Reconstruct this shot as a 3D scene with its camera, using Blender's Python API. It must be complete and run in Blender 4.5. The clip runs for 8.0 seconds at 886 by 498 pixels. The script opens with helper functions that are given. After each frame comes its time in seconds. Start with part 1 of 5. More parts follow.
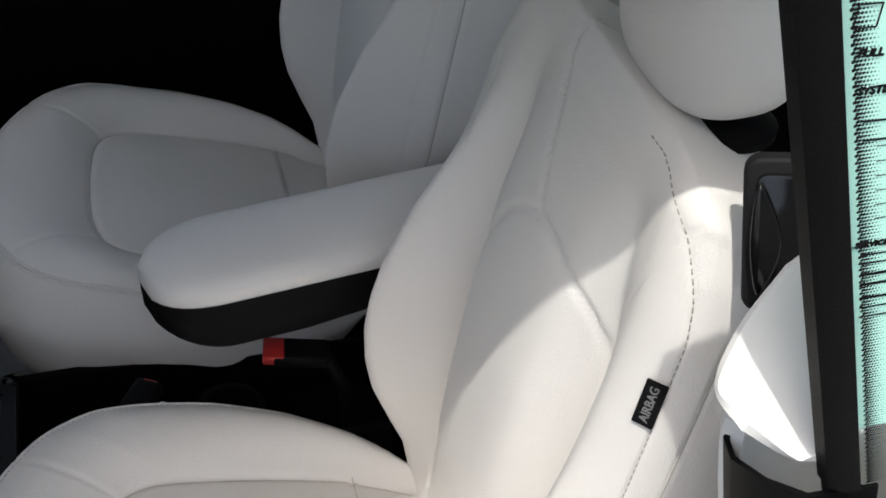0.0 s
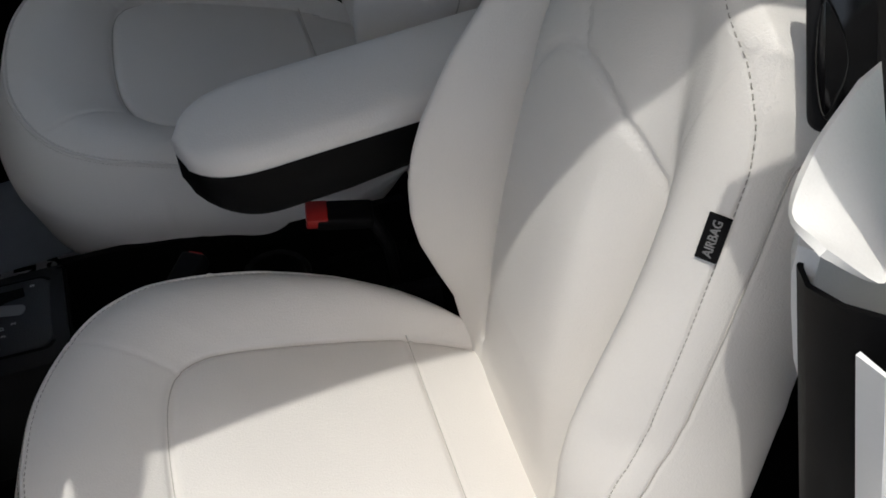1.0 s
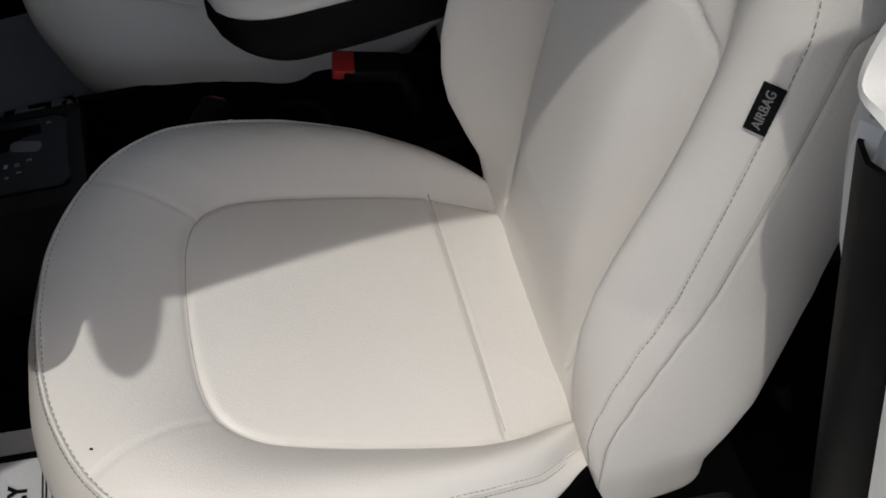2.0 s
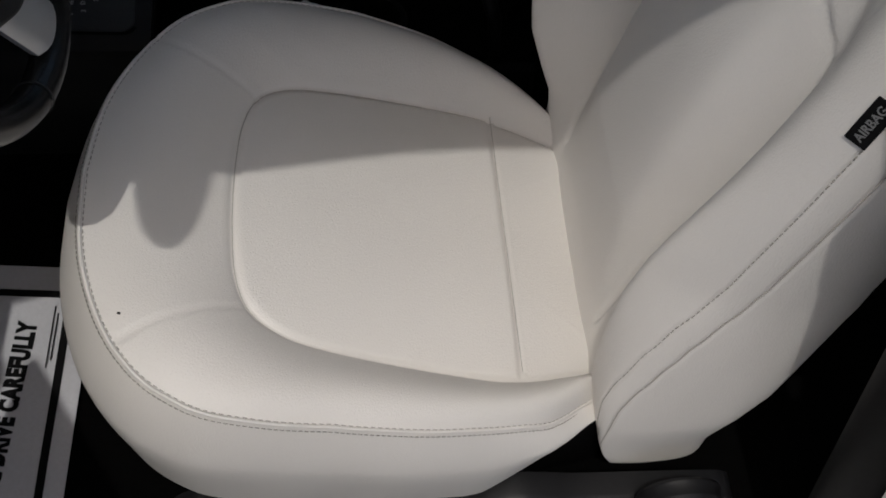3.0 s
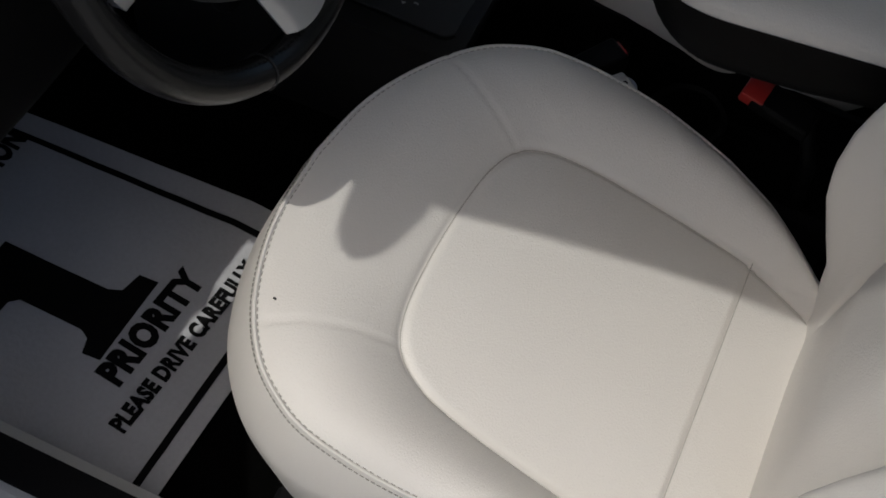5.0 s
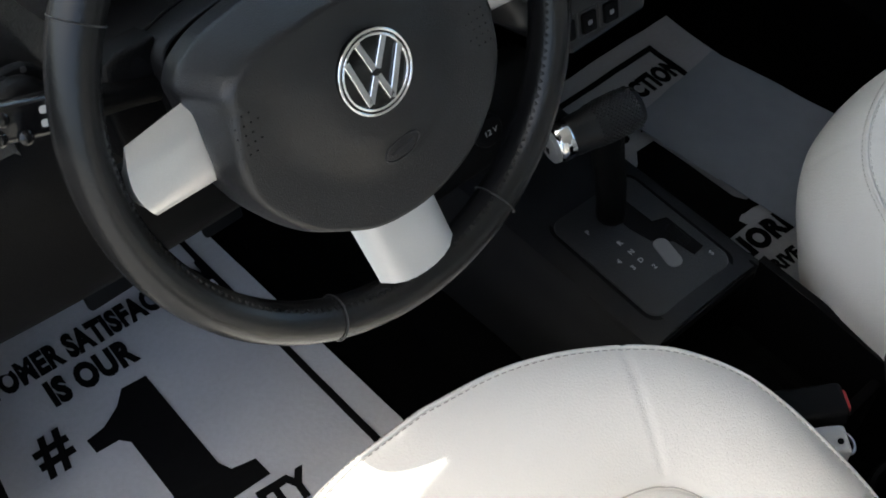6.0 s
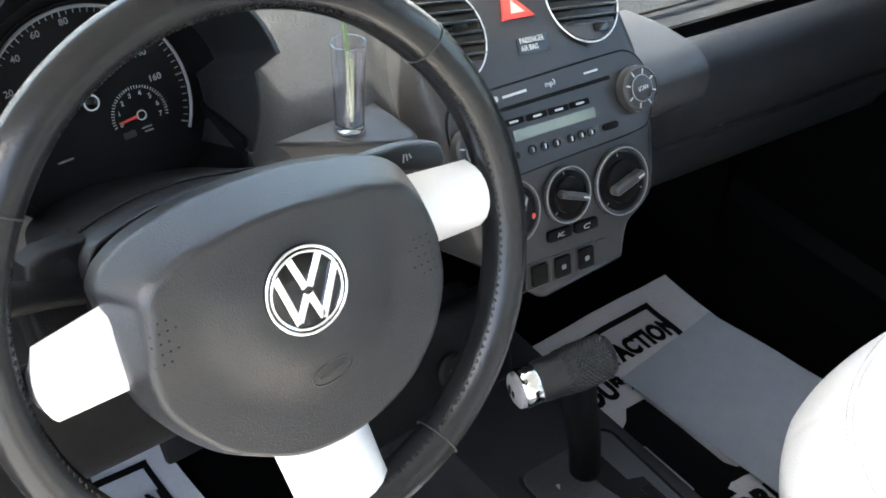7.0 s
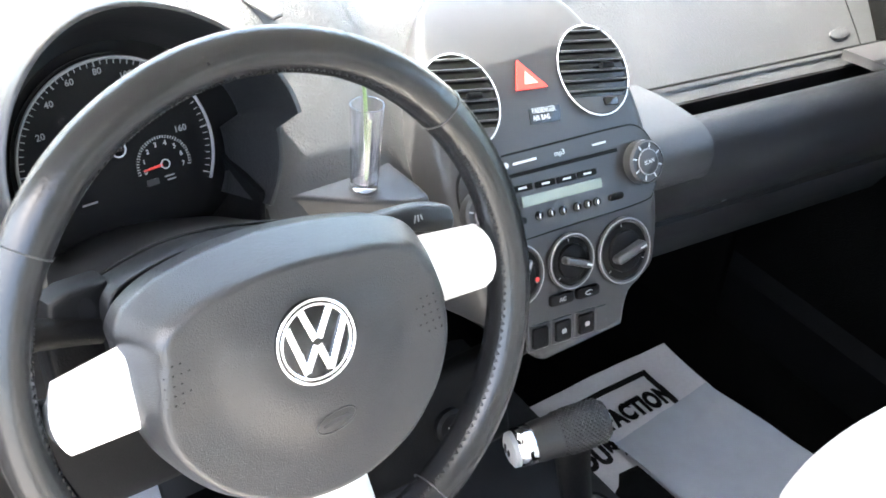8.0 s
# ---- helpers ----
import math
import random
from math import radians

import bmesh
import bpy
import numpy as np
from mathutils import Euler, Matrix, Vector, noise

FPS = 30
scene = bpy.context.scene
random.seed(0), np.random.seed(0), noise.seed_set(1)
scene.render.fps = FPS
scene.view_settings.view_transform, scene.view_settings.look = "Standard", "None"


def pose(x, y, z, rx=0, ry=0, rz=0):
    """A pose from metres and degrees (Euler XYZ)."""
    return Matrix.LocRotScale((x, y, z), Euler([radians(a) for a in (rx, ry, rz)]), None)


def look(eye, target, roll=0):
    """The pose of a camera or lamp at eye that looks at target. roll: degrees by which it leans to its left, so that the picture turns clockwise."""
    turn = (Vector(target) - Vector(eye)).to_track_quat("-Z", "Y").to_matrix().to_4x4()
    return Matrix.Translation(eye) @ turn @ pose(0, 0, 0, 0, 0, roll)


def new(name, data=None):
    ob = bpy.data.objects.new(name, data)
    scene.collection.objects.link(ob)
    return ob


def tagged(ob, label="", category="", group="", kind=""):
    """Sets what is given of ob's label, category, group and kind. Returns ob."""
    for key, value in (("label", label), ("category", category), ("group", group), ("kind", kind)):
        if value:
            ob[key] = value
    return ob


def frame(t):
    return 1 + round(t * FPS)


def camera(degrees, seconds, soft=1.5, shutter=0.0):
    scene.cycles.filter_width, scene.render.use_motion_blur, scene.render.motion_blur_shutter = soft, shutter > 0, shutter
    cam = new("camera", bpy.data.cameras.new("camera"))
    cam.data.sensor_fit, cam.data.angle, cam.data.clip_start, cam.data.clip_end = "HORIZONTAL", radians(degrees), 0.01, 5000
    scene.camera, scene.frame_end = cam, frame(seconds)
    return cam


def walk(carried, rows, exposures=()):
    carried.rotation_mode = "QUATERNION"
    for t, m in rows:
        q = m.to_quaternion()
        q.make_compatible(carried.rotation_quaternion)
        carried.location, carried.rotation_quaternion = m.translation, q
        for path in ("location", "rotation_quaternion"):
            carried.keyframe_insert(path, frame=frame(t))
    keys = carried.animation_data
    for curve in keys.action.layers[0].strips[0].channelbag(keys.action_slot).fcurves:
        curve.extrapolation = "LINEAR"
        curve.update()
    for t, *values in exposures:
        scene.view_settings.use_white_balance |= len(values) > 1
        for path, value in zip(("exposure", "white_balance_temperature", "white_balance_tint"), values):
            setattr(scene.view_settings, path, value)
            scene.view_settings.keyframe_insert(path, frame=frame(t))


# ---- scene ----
cam = camera(40.0, 8.0, soft=1.75)
PATH = [
    (0, pose(-1.1566, 0.2539, 1.4371, 49.731, -0.710, -105.217)),
    (0.5, pose(-1.1396, 0.2539, 1.4215, 47.409, 1.760, -107.039)),
    (1, pose(-1.1343, 0.2653, 1.4101, 43.025, 3.231, -107.054)),
    (1.5, pose(-1.1205, 0.2722, 1.3933, 38.932, 2.676, -105.419)),
    (2.8, pose(-1.0826, 0.3194, 1.3840, 32.931, -3.502, -98.187)),
    (3, pose(-1.0644, 0.3282, 1.3927, 31.198, -5.115, -94.885)),
    (3.5, pose(-1.0367, 0.3384, 1.3882, 29.546, -6.204, -93.163)),
    (4, pose(-1.0260, 0.3327, 1.3898, 30.131, -5.643, -93.227)),
    (4.2, pose(-1.0192, 0.3366, 1.3783, 30.192, -5.666, -92.988)),
    (5.3, pose(-0.8717, 0.1404, 1.3694, 32.572, -1.279, -53.660)),
    (5.5, pose(-0.8002, 0.1421, 1.3449, 34.832, -0.761, -48.801)),
    (6, pose(-0.6860, 0.1401, 1.2656, 37.663, -0.019, -41.766)),
    (6.5, pose(-0.6421, 0.1174, 1.2223, 45.454, -0.197, -40.591)),
    (7, pose(-0.6322, 0.1131, 1.2293, 49.530, -1.869, -37.910)),
    (7.5, pose(-0.6423, 0.1061, 1.2474, 51.654, -3.484, -36.727)),
    (8, pose(-0.6484, 0.0977, 1.2516, 52.023, -4.118, -35.868)),
]
walk(cam, PATH, exposures=[(0.0, 0.38, 6350, 6), (1.0, -0.10, 6350, 6), (1.7, -0.46, 6350, 6), (2.8, -0.92, 6350, 8), (4.2, -1.02, 6350, 8), (5.3, -0.45, 6420, 5), (5.5, 0.08, 6450, 4), (5.7, 0.45, 6480, 3), (6.0, 1.4, 6500, 2), (6.5, 2.4, 6590, 4), (7.0, 3.35, 6580, 4), (7.5, 4.05, 6570, 5), (8.0, 4.22, 6570, 6)])

# ---- light: sky through the open door and the windscreen, a high sun on the door side ----
SUN_K = (-0.39, 0.17)          # shift of x and y towards the sun for each metre of height
sun_dir = Vector((SUN_K[0], SUN_K[1], 1.0)).normalized()
world = bpy.data.worlds.new("sky")
world.use_nodes = True
wn = world.node_tree
sky = wn.nodes.new("ShaderNodeTexSky")
sky.sky_type, sky.sun_disc = "NISHITA", False
sky.dust_density, sky.air_density, sky.ozone_density = 5.0, 1.0, 1.0
sky.sun_elevation = math.asin(sun_dir.z)
sky.sun_rotation = math.atan2(sun_dir.x, sun_dir.y)
wn.links.new(sky.outputs[0], wn.nodes["Background"].inputs[0])
wn.nodes["Background"].inputs[1].default_value = 0.18
scene.world = world
lamp = bpy.data.lights.new("sun", "SUN")
lamp.energy, lamp.angle, lamp.color = 2.6, radians(0.7), (1.0, 0.95, 0.88)
sun = new("sun", lamp)
sun.matrix_world = look(sun_dir * 20, (0, 0, 0))


# ---- materials ----
def material(name, colour, rough=0.5, metal=0.0, grain=0.0, grain_size=400.0, mottle=0.08, mottle_size=9.0, stretch=(1, 1, 1), spec=0.5, rough_var=0.08):
    m = bpy.data.materials.new(name)
    m.use_nodes = True
    nt = m.node_tree
    b = nt.nodes["Principled BSDF"]
    b.inputs["Metallic"].default_value = metal
    b.inputs["Specular IOR Level"].default_value = spec
    tc = nt.nodes.new("ShaderNodeTexCoord")
    mp = nt.nodes.new("ShaderNodeMapping")
    mp.inputs["Scale"].default_value = stretch
    nt.links.new(tc.outputs["Object"], mp.inputs[0])
    big = nt.nodes.new("ShaderNodeTexNoise")
    big.inputs["Scale"].default_value, big.inputs["Detail"].default_value = mottle_size, 5
    nt.links.new(mp.outputs[0], big.inputs[0])
    fine = nt.nodes.new("ShaderNodeTexNoise")
    fine.inputs["Scale"].default_value, fine.inputs["Detail"].default_value = grain_size, 3
    nt.links.new(mp.outputs[0], fine.inputs[0])
    ramp = nt.nodes.new("ShaderNodeMapRange")
    ramp.inputs[1].default_value, ramp.inputs[2].default_value = 0.25, 0.75
    ramp.inputs[3].default_value, ramp.inputs[4].default_value = 1 - mottle, 1 + mottle
    nt.links.new(big.outputs[0], ramp.inputs[0])
    ramp2 = nt.nodes.new("ShaderNodeMapRange")
    ramp2.inputs[1].default_value, ramp2.inputs[2].default_value = 0.25, 0.75
    ramp2.inputs[3].default_value, ramp2.inputs[4].default_value = 1 - mottle * 0.6, 1 + mottle * 0.6
    nt.links.new(fine.outputs[0], ramp2.inputs[0])
    mul = nt.nodes.new("ShaderNodeMath")
    mul.operation = "MULTIPLY"
    nt.links.new(ramp.outputs[0], mul.inputs[0])
    nt.links.new(ramp2.outputs[0], mul.inputs[1])
    mix = nt.nodes.new("ShaderNodeVectorMath")
    mix.operation = "SCALE"
    mix.inputs[0].default_value = colour
    nt.links.new(mul.outputs[0], mix.inputs["Scale"])
    nt.links.new(mix.outputs[0], b.inputs["Base Color"])
    rr = nt.nodes.new("ShaderNodeMapRange")
    rr.inputs[3].default_value, rr.inputs[4].default_value = max(rough - rough_var, 0.02), min(rough + rough_var, 1)
    nt.links.new(big.outputs[0], rr.inputs[0])
    nt.links.new(rr.outputs[0], b.inputs["Roughness"])
    if grain > 0:
        bump = nt.nodes.new("ShaderNodeBump")
        bump.inputs["Strength"].default_value, bump.inputs["Distance"].default_value = 1.0, grain
        nt.links.new(fine.outputs[0], bump.inputs["Height"])
        nt.links.new(bump.outputs[0], b.inputs["Normal"])
    return m


def glass(name, colour=(1, 1, 1), rough=0.02, ior=1.45):
    m = bpy.data.materials.new(name)
    m.use_nodes = True
    b = m.node_tree.nodes["Principled BSDF"]
    b.inputs["Base Color"].default_value = (*colour, 1)
    b.inputs["Roughness"].default_value, b.inputs["IOR"].default_value = rough, ior
    b.inputs["Transmission Weight"].default_value = 1.0
    return m


LEATHER = material("cream_leather", (0.705, 0.680, 0.650), 0.50, grain=0.0005, grain_size=520, mottle=0.025, mottle_size=6)
LEATHER_SEAM = material("leather_seam", (0.42, 0.40, 0.37), 0.7, mottle=0.05)
THREAD_PALE = material("cream_thread", (0.60, 0.575, 0.54), 0.7, mottle=0.1, mottle_size=90)
THREAD = material("grey_thread", (0.36, 0.34, 0.31), 0.8, mottle=0.1, mottle_size=90)
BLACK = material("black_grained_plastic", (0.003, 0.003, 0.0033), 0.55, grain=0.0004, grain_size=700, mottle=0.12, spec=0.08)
DASH = material("charcoal_dash_plastic", (0.027, 0.028, 0.030), 0.46, grain=0.0008, grain_size=480, mottle=0.12, mottle_size=14, spec=0.42)
STACK = material("dark_grey_panel_plastic", (0.017, 0.017, 0.018), 0.42, grain=0.0002, grain_size=900, mottle=0.06, spec=0.42)
LOWER = material("black_lower_dash_plastic", (0.009, 0.0092, 0.010), 0.44, grain=0.0005, grain_size=620, mottle=0.12, mottle_size=14, spec=0.30)
GLOSS_BLACK = material("glossy_black", (0.004, 0.004, 0.0045), 0.16, mottle=0.1)
RUBBER = material("black_rubber", (0.008, 0.008, 0.009), 0.6, grain=0.0002, grain_size=300, mottle=0.15, spec=0.2)
RIM_LEATHER = material("black_rim_leather", (0.008, 0.008, 0.0085), 0.26, grain=0.00022, grain_size=420, mottle=0.06, mottle_size=20, rough_var=0.03, spec=0.36)
SHIELD = material("black_shield_plastic", (0.008, 0.008, 0.009), 0.45, grain=0.0003, grain_size=700, mottle=0.12, spec=0.25)
PAD = material("grained_hub_vinyl", (0.0135, 0.0135, 0.0145), 0.37, grain=0.00034, grain_size=900, mottle=0.07, mottle_size=16, spec=0.45)
COWL = material("black_cowl_plastic", (0.005, 0.005, 0.0055), 0.42, grain=0.0003, grain_size=700, mottle=0.12, spec=0.16)
SILVER = material("satin_silver", (0.72, 0.72, 0.72), 0.34, metal=0.75, grain=0.0001, grain_size=900, mottle=0.03)
CHROME = material("chrome", (0.82, 0.82, 0.83), 0.10, metal=1.0, mottle=0.03)
STEEL = material("worn_steel", (0.45, 0.45, 0.46), 0.32, metal=1.0, mottle=0.15, mottle_size=60)
PAPER = material("grey_white_mat_paper", (0.52, 0.52, 0.55), 0.85, grain=0.0008, grain_size=160, mottle=0.07, mottle_size=7)
SHEET = material("blue_grey_protective_sheet", (0.33, 0.36, 0.41), 0.55, grain=0.0006, grain_size=40, mottle=0.06, mottle_size=5)
INK = material("black_ink", (0.005, 0.005, 0.0055), 0.75, mottle=0.15, spec=0.1)
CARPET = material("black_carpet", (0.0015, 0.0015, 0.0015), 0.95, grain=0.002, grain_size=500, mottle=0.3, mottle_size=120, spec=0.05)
WHITE_PRINT = material("white_print", (0.36, 0.36, 0.36), 0.5, mottle=0.05)
GREY_PRINT = material("grey_print", (0.17, 0.17, 0.175), 0.5, mottle=0.05)
RED = material("red_plastic", (0.62, 0.045, 0.035), 0.3, mottle=0.06, mottle_size=40)
RED_BUTTON = material("dark_red_button", (0.30, 0.014, 0.012), 0.45, mottle=0.06, mottle_size=40)
RED_PALE = material("pale_red_print", (0.85, 0.42, 0.36), 0.35, mottle=0.04)
LCD = material("grey_green_display", (0.10, 0.115, 0.09), 0.22, mottle=0.05)
PAINT = material("white_car_paint", (0.74, 0.74, 0.73), 0.22, mottle=0.02)
TRIM_WHITE = material("cream_trim_vinyl", (0.72, 0.71, 0.685), 0.5, grain=0.0003, grain_size=500, mottle=0.03)
TEAL = material("teal_guide_paper", (0.40, 0.64, 0.59), 0.8, mottle=0.05, mottle_size=5)
ASPHALT = material("asphalt", (0.30, 0.29, 0.275), 0.9, grain=0.004, grain_size=120, mottle=0.2, mottle_size=2)
HEADLINER = material("grey_headliner_cloth", (0.62, 0.61, 0.585), 0.9, grain=0.0006, grain_size=600, mottle=0.05)
STEM = material("green_stem", (0.11, 0.17, 0.06), 0.5, mottle=0.2, mottle_size=60)
DIAL = material("black_dial_face", (0.002, 0.002, 0.0023), 0.5, mottle=0.1, spec=0.12)
CLEAR = glass("clear_acrylic", (0.93, 0.95, 1.0), 0.05, 1.49)
PANE = glass("window_glass", (0.93, 0.98, 0.96), 0.0, 1.02)


# ---- building helpers ----
def thing(name, label, category, at=(0, 0, 0), group="", kind=""):
    ob = new(name)
    ob.location = at
    ob.empty_display_size = 0.05
    return tagged(ob, label, category, group, kind)


def put(name, verts, faces, mat, parent=None, label="", smooth=True):
    """Verts in world metres; one mesh object under its thing."""
    me = bpy.data.meshes.new(name)
    me.from_pydata([tuple(map(float, v)) for v in verts], [], [tuple(int(i) for i in f) for f in faces])
    me.materials.append(mat)
    if smooth:
        me.shade_smooth()
    ob = new(name, me)
    if parent:
        ob.parent = parent
        base = Vector((0, 0, 0))
        o = parent
        while o:
            base += o.location
            o = o.parent
        me.transform(Matrix.Translation(-base))
    if label:
        tagged(ob, label)
    return ob


def grid_faces(n, m, wrap=False, flip=False):
    out = []
    for i in range(n - 1):
        for j in range(m if wrap else m - 1):
            a, b, c, d = i * m + j, i * m + (j + 1) % m, (i + 1) * m + (j + 1) % m, (i + 1) * m + j
            out.append((d, c, b, a) if flip else (a, b, c, d))
    return out


def from_bm(name, bm, mat, parent=None, label="", smooth=True, angle=None):
    bm.normal_update()
    verts = [v.co.copy() for v in bm.verts]
    bm.verts.index_update()
    faces = [[v.index for v in f.verts] for f in bm.faces]
    ob = put(name, verts, faces, mat, parent, label, smooth)
    if smooth and angle:
        ob.data.set_sharp_from_angle(angle=radians(angle))
    bm.free()
    return ob


def slab_bm(outline, thick, frame_m, bevel=0.0, segments=2):
    """Prism of a 2D outline (u, v), from w = 0 up to thick, laid by frame_m, with a rounded top edge."""
    bm = bmesh.new()
    lo = [bm.verts.new((u, v, 0)) for u, v in outline]
    hi = [bm.verts.new((u, v, thick)) for u, v in outline]
    bm.faces.new(hi)
    bm.faces.new(lo[::-1])
    n = len(outline)
    for i in range(n):
        bm.faces.new((lo[i], lo[(i + 1) % n], hi[(i + 1) % n], hi[i]))
    bmesh.ops.recalc_face_normals(bm, faces=bm.faces)
    if bevel:
        edges = [e for e in bm.edges if all(v in hi for v in e.verts)]
        bmesh.ops.bevel(bm, geom=edges, offset=bevel, segments=segments, affect="EDGES", profile=0.5, clamp_overlap=True)
    bmesh.ops.transform(bm, matrix=frame_m, verts=bm.verts)
    return bm


def slab(name, outline, thick, frame_m, mat, parent, label="", bevel=0.0, segments=2):
    return from_bm(name, slab_bm(outline, thick, frame_m, bevel, segments), mat, parent, label, True, 40)


def box(name, size, m, mat, parent, label="", bevel=0.004, segments=3):
    bm = bmesh.new()
    bmesh.ops.create_cube(bm, size=1)
    bmesh.ops.scale(bm, vec=size, verts=bm.verts)
    if bevel:
        bmesh.ops.bevel(bm, geom=list(bm.edges), offset=bevel, segments=segments, affect="EDGES", profile=0.5, clamp_overlap=True)
    bmesh.ops.transform(bm, matrix=m, verts=bm.verts)
    return from_bm(name, bm, mat, parent, label, True, 40)


def rrect(w, h, r, n=6, cx=0, cy=0):
    out = []
    for k, (sx, sy) in enumerate(((1, 1), (-1, 1), (-1, -1), (1, -1))):
        for i in range(n + 1):
            a = math.pi / 2 * (k + i / n)
            out.append((cx + sx * (w / 2 - r) + r * math.cos(a), cy + sy * (h / 2 - r) + r * math.sin(a)))
    return out


def ellipse(rx, ry, n=40, cx=0, cy=0):
    return [(cx + rx * math.cos(2 * math.pi * i / n), cy + ry * math.sin(2 * math.pi * i / n)) for i in range(n)]


def spline(points, n=8, closed=False):
    P = [np.array(p, float) for p in points]
    Q = [P[-1]] + P + [P[0], P[1]] if closed else [2 * P[0] - P[1]] + P + [2 * P[-1] - P[-2]]
    out = []
    for i in range(1, len(Q) - 2):
        a, b, c, d = Q[i - 1:i + 3]
        for k in range(n):
            t = k / n
            out.append(0.5 * (2 * b + (c - a) * t + (2 * a - 5 * b + 4 * c - d) * t * t + (3 * b - a - 3 * c + d) * t ** 3))
    if not closed:
        out.append(P[-1])
    return out


def tube_arrays(points, radius, sides=8, closed=False, flat=1.0):
    P = np.array(points, float)
    n = len(P)
    T = np.roll(P, -1, 0) - np.roll(P, 1, 0) if closed else np.gradient(P, axis=0)
    T /= np.linalg.norm(T, axis=1, keepdims=True) + 1e-12
    up = np.array((0, 0, 1.0)) if abs(T[0][2]) < 0.9 else np.array((1.0, 0, 0))
    verts = []
    R = np.broadcast_to(np.asarray(radius, float), (n,))
    a = np.cross(T[0], up)
    a /= np.linalg.norm(a)
    for i in range(n):
        a = a - T[i] * (a @ T[i])
        a /= np.linalg.norm(a) + 1e-12
        b = np.cross(T[i], a)
        for k in range(sides):
            th = 2 * math.pi * k / sides
            verts.append(P[i] + R[i] * (math.cos(th) * a + flat * math.sin(th) * b))
    faces = grid_faces(n, sides, wrap=True)
    if closed:
        faces += [((n - 1) * sides + j, (n - 1) * sides + (j + 1) % sides, (j + 1) % sides, j) for j in range(sides)]
    else:
        faces += [tuple(range(sides))[::-1], tuple((n - 1) * sides + j for j in range(sides))]
    return verts, faces


def tube(name, points, radius, mat, parent, label="", sides=8, closed=False, flat=1.0):
    v, f = tube_arrays(points, radius, sides, closed, flat)
    return put(name, v, f, mat, parent, label)


def many(name, pieces, mat, parent, label="", smooth=True):
    """Join small (verts, faces) pieces into one part."""
    V, F = [], []
    for v, f in pieces:
        k = len(V)
        V += list(v)
        F += [tuple(i + k for i in g) for g in f]
    ob = put(name, V, F, mat, parent, label, smooth)
    return tagged(ob, kind="stuff")


def lathe(name, profile, m, mat, parent, label="", n=40, sx=1.0):
    """Turn (radius, height) round the local z of m."""
    verts = [m @ Vector((r * sx * math.cos(2 * math.pi * k / n), r * math.sin(2 * math.pi * k / n), h)) for r, h in profile for k in range(n)]
    faces = grid_faces(len(profile), n, wrap=True)
    faces.append(tuple((len(profile) - 1) * n + k for k in range(n)))
    faces.append(tuple(range(n))[::-1])
    ob = put(name, verts, faces, mat, parent, label)
    ob.data.set_sharp_from_angle(angle=radians(40))
    return ob


def lettering(name, text, size, m, mat, parent, squeeze=1.0, bold=0.0, depth=0.0004, align="CENTER", label="", keep=True):
    cu = bpy.data.curves.new("text", "FONT")
    cu.body, cu.size, cu.offset, cu.extrude = text, size, bold, depth
    cu.space_character = 1 + 1.1 * bold / size
    cu.align_x, cu.align_y, cu.resolution_u = align, "CENTER", 3
    tmp = bpy.data.objects.new("text", cu)
    scene.collection.objects.link(tmp)
    bpy.context.view_layer.update()
    me = bpy.data.meshes.new_from_object(tmp.evaluated_get(bpy.context.evaluated_depsgraph_get()))
    bpy.data.objects.remove(tmp)
    verts = [m @ Vector((v.co.x * squeeze, v.co.y, v.co.z)) for v in me.vertices]
    faces = [tuple(p.vertices) for p in me.polygons]
    bpy.data.meshes.remove(me)
    return put(name, verts, faces, mat, parent, label or ("printed " + text if keep else ""), False)


def frame_of(origin, u, v):
    """A pose with local x along u, y along v (made square), z out of the surface."""
    u = Vector(u).normalized()
    w = u.cross(Vector(v)).normalized()
    v = w.cross(u)
    m = Matrix((u, v, w)).transposed().to_4x4()
    m.translation = Vector(origin)
    return m
# ---- seats ----
SEAT_X = 0.36


def lerp_table(x, table):
    xs_, ys_ = zip(*table)
    return np.interp(x, xs_, ys_)


CUSHION_HALF = [(-0.03, .160), (0.0, .178), (0.03, .197), (0.06, .220), (0.09, .234), (0.17, .252), (0.25, .260), (0.33, .258), (0.39, .248), (0.43, .232), (0.465, .208), (0.495, .17), (0.518, .122), (0.532, .07), (0.538, 0.0)]
PANEL_HALF = [(-0.03, .140), (0.02, .155), (0.10, .170), (0.22, .167), (0.31, .158), (0.350, .146), (0.375, .125), (0.388, .09), (0.393, .04), (0.394, 0.0)]


def outline_from(table, n):
    """Closed outline (dx, y) that starts at the back, evenly spaced, from half widths."""
    right = spline([(w, y) for y, w in table], 12)
    right[-1] = np.array((0.0, table[-1][0]))
    left = [np.array((-p[0], p[1])) for p in right[::-1][1:]]
    back = [np.array((left[-1][0] * (1 - k / 12) + right[0][0] * k / 12, table[0][0])) for k in range(1, 12)]
    loop = np.array(right + left + back)
    seg = np.linalg.norm(np.roll(loop, -1, 0) - loop, axis=1)
    s = np.concatenate([[0], np.cumsum(seg)])
    q = np.linspace(0, s[-1], n, endpoint=False)
    closed = np.vstack([loop, loop[:1]])
    return np.stack([np.interp(q, s, closed[:, 0]), np.interp(q, s, closed[:, 1])], 1)


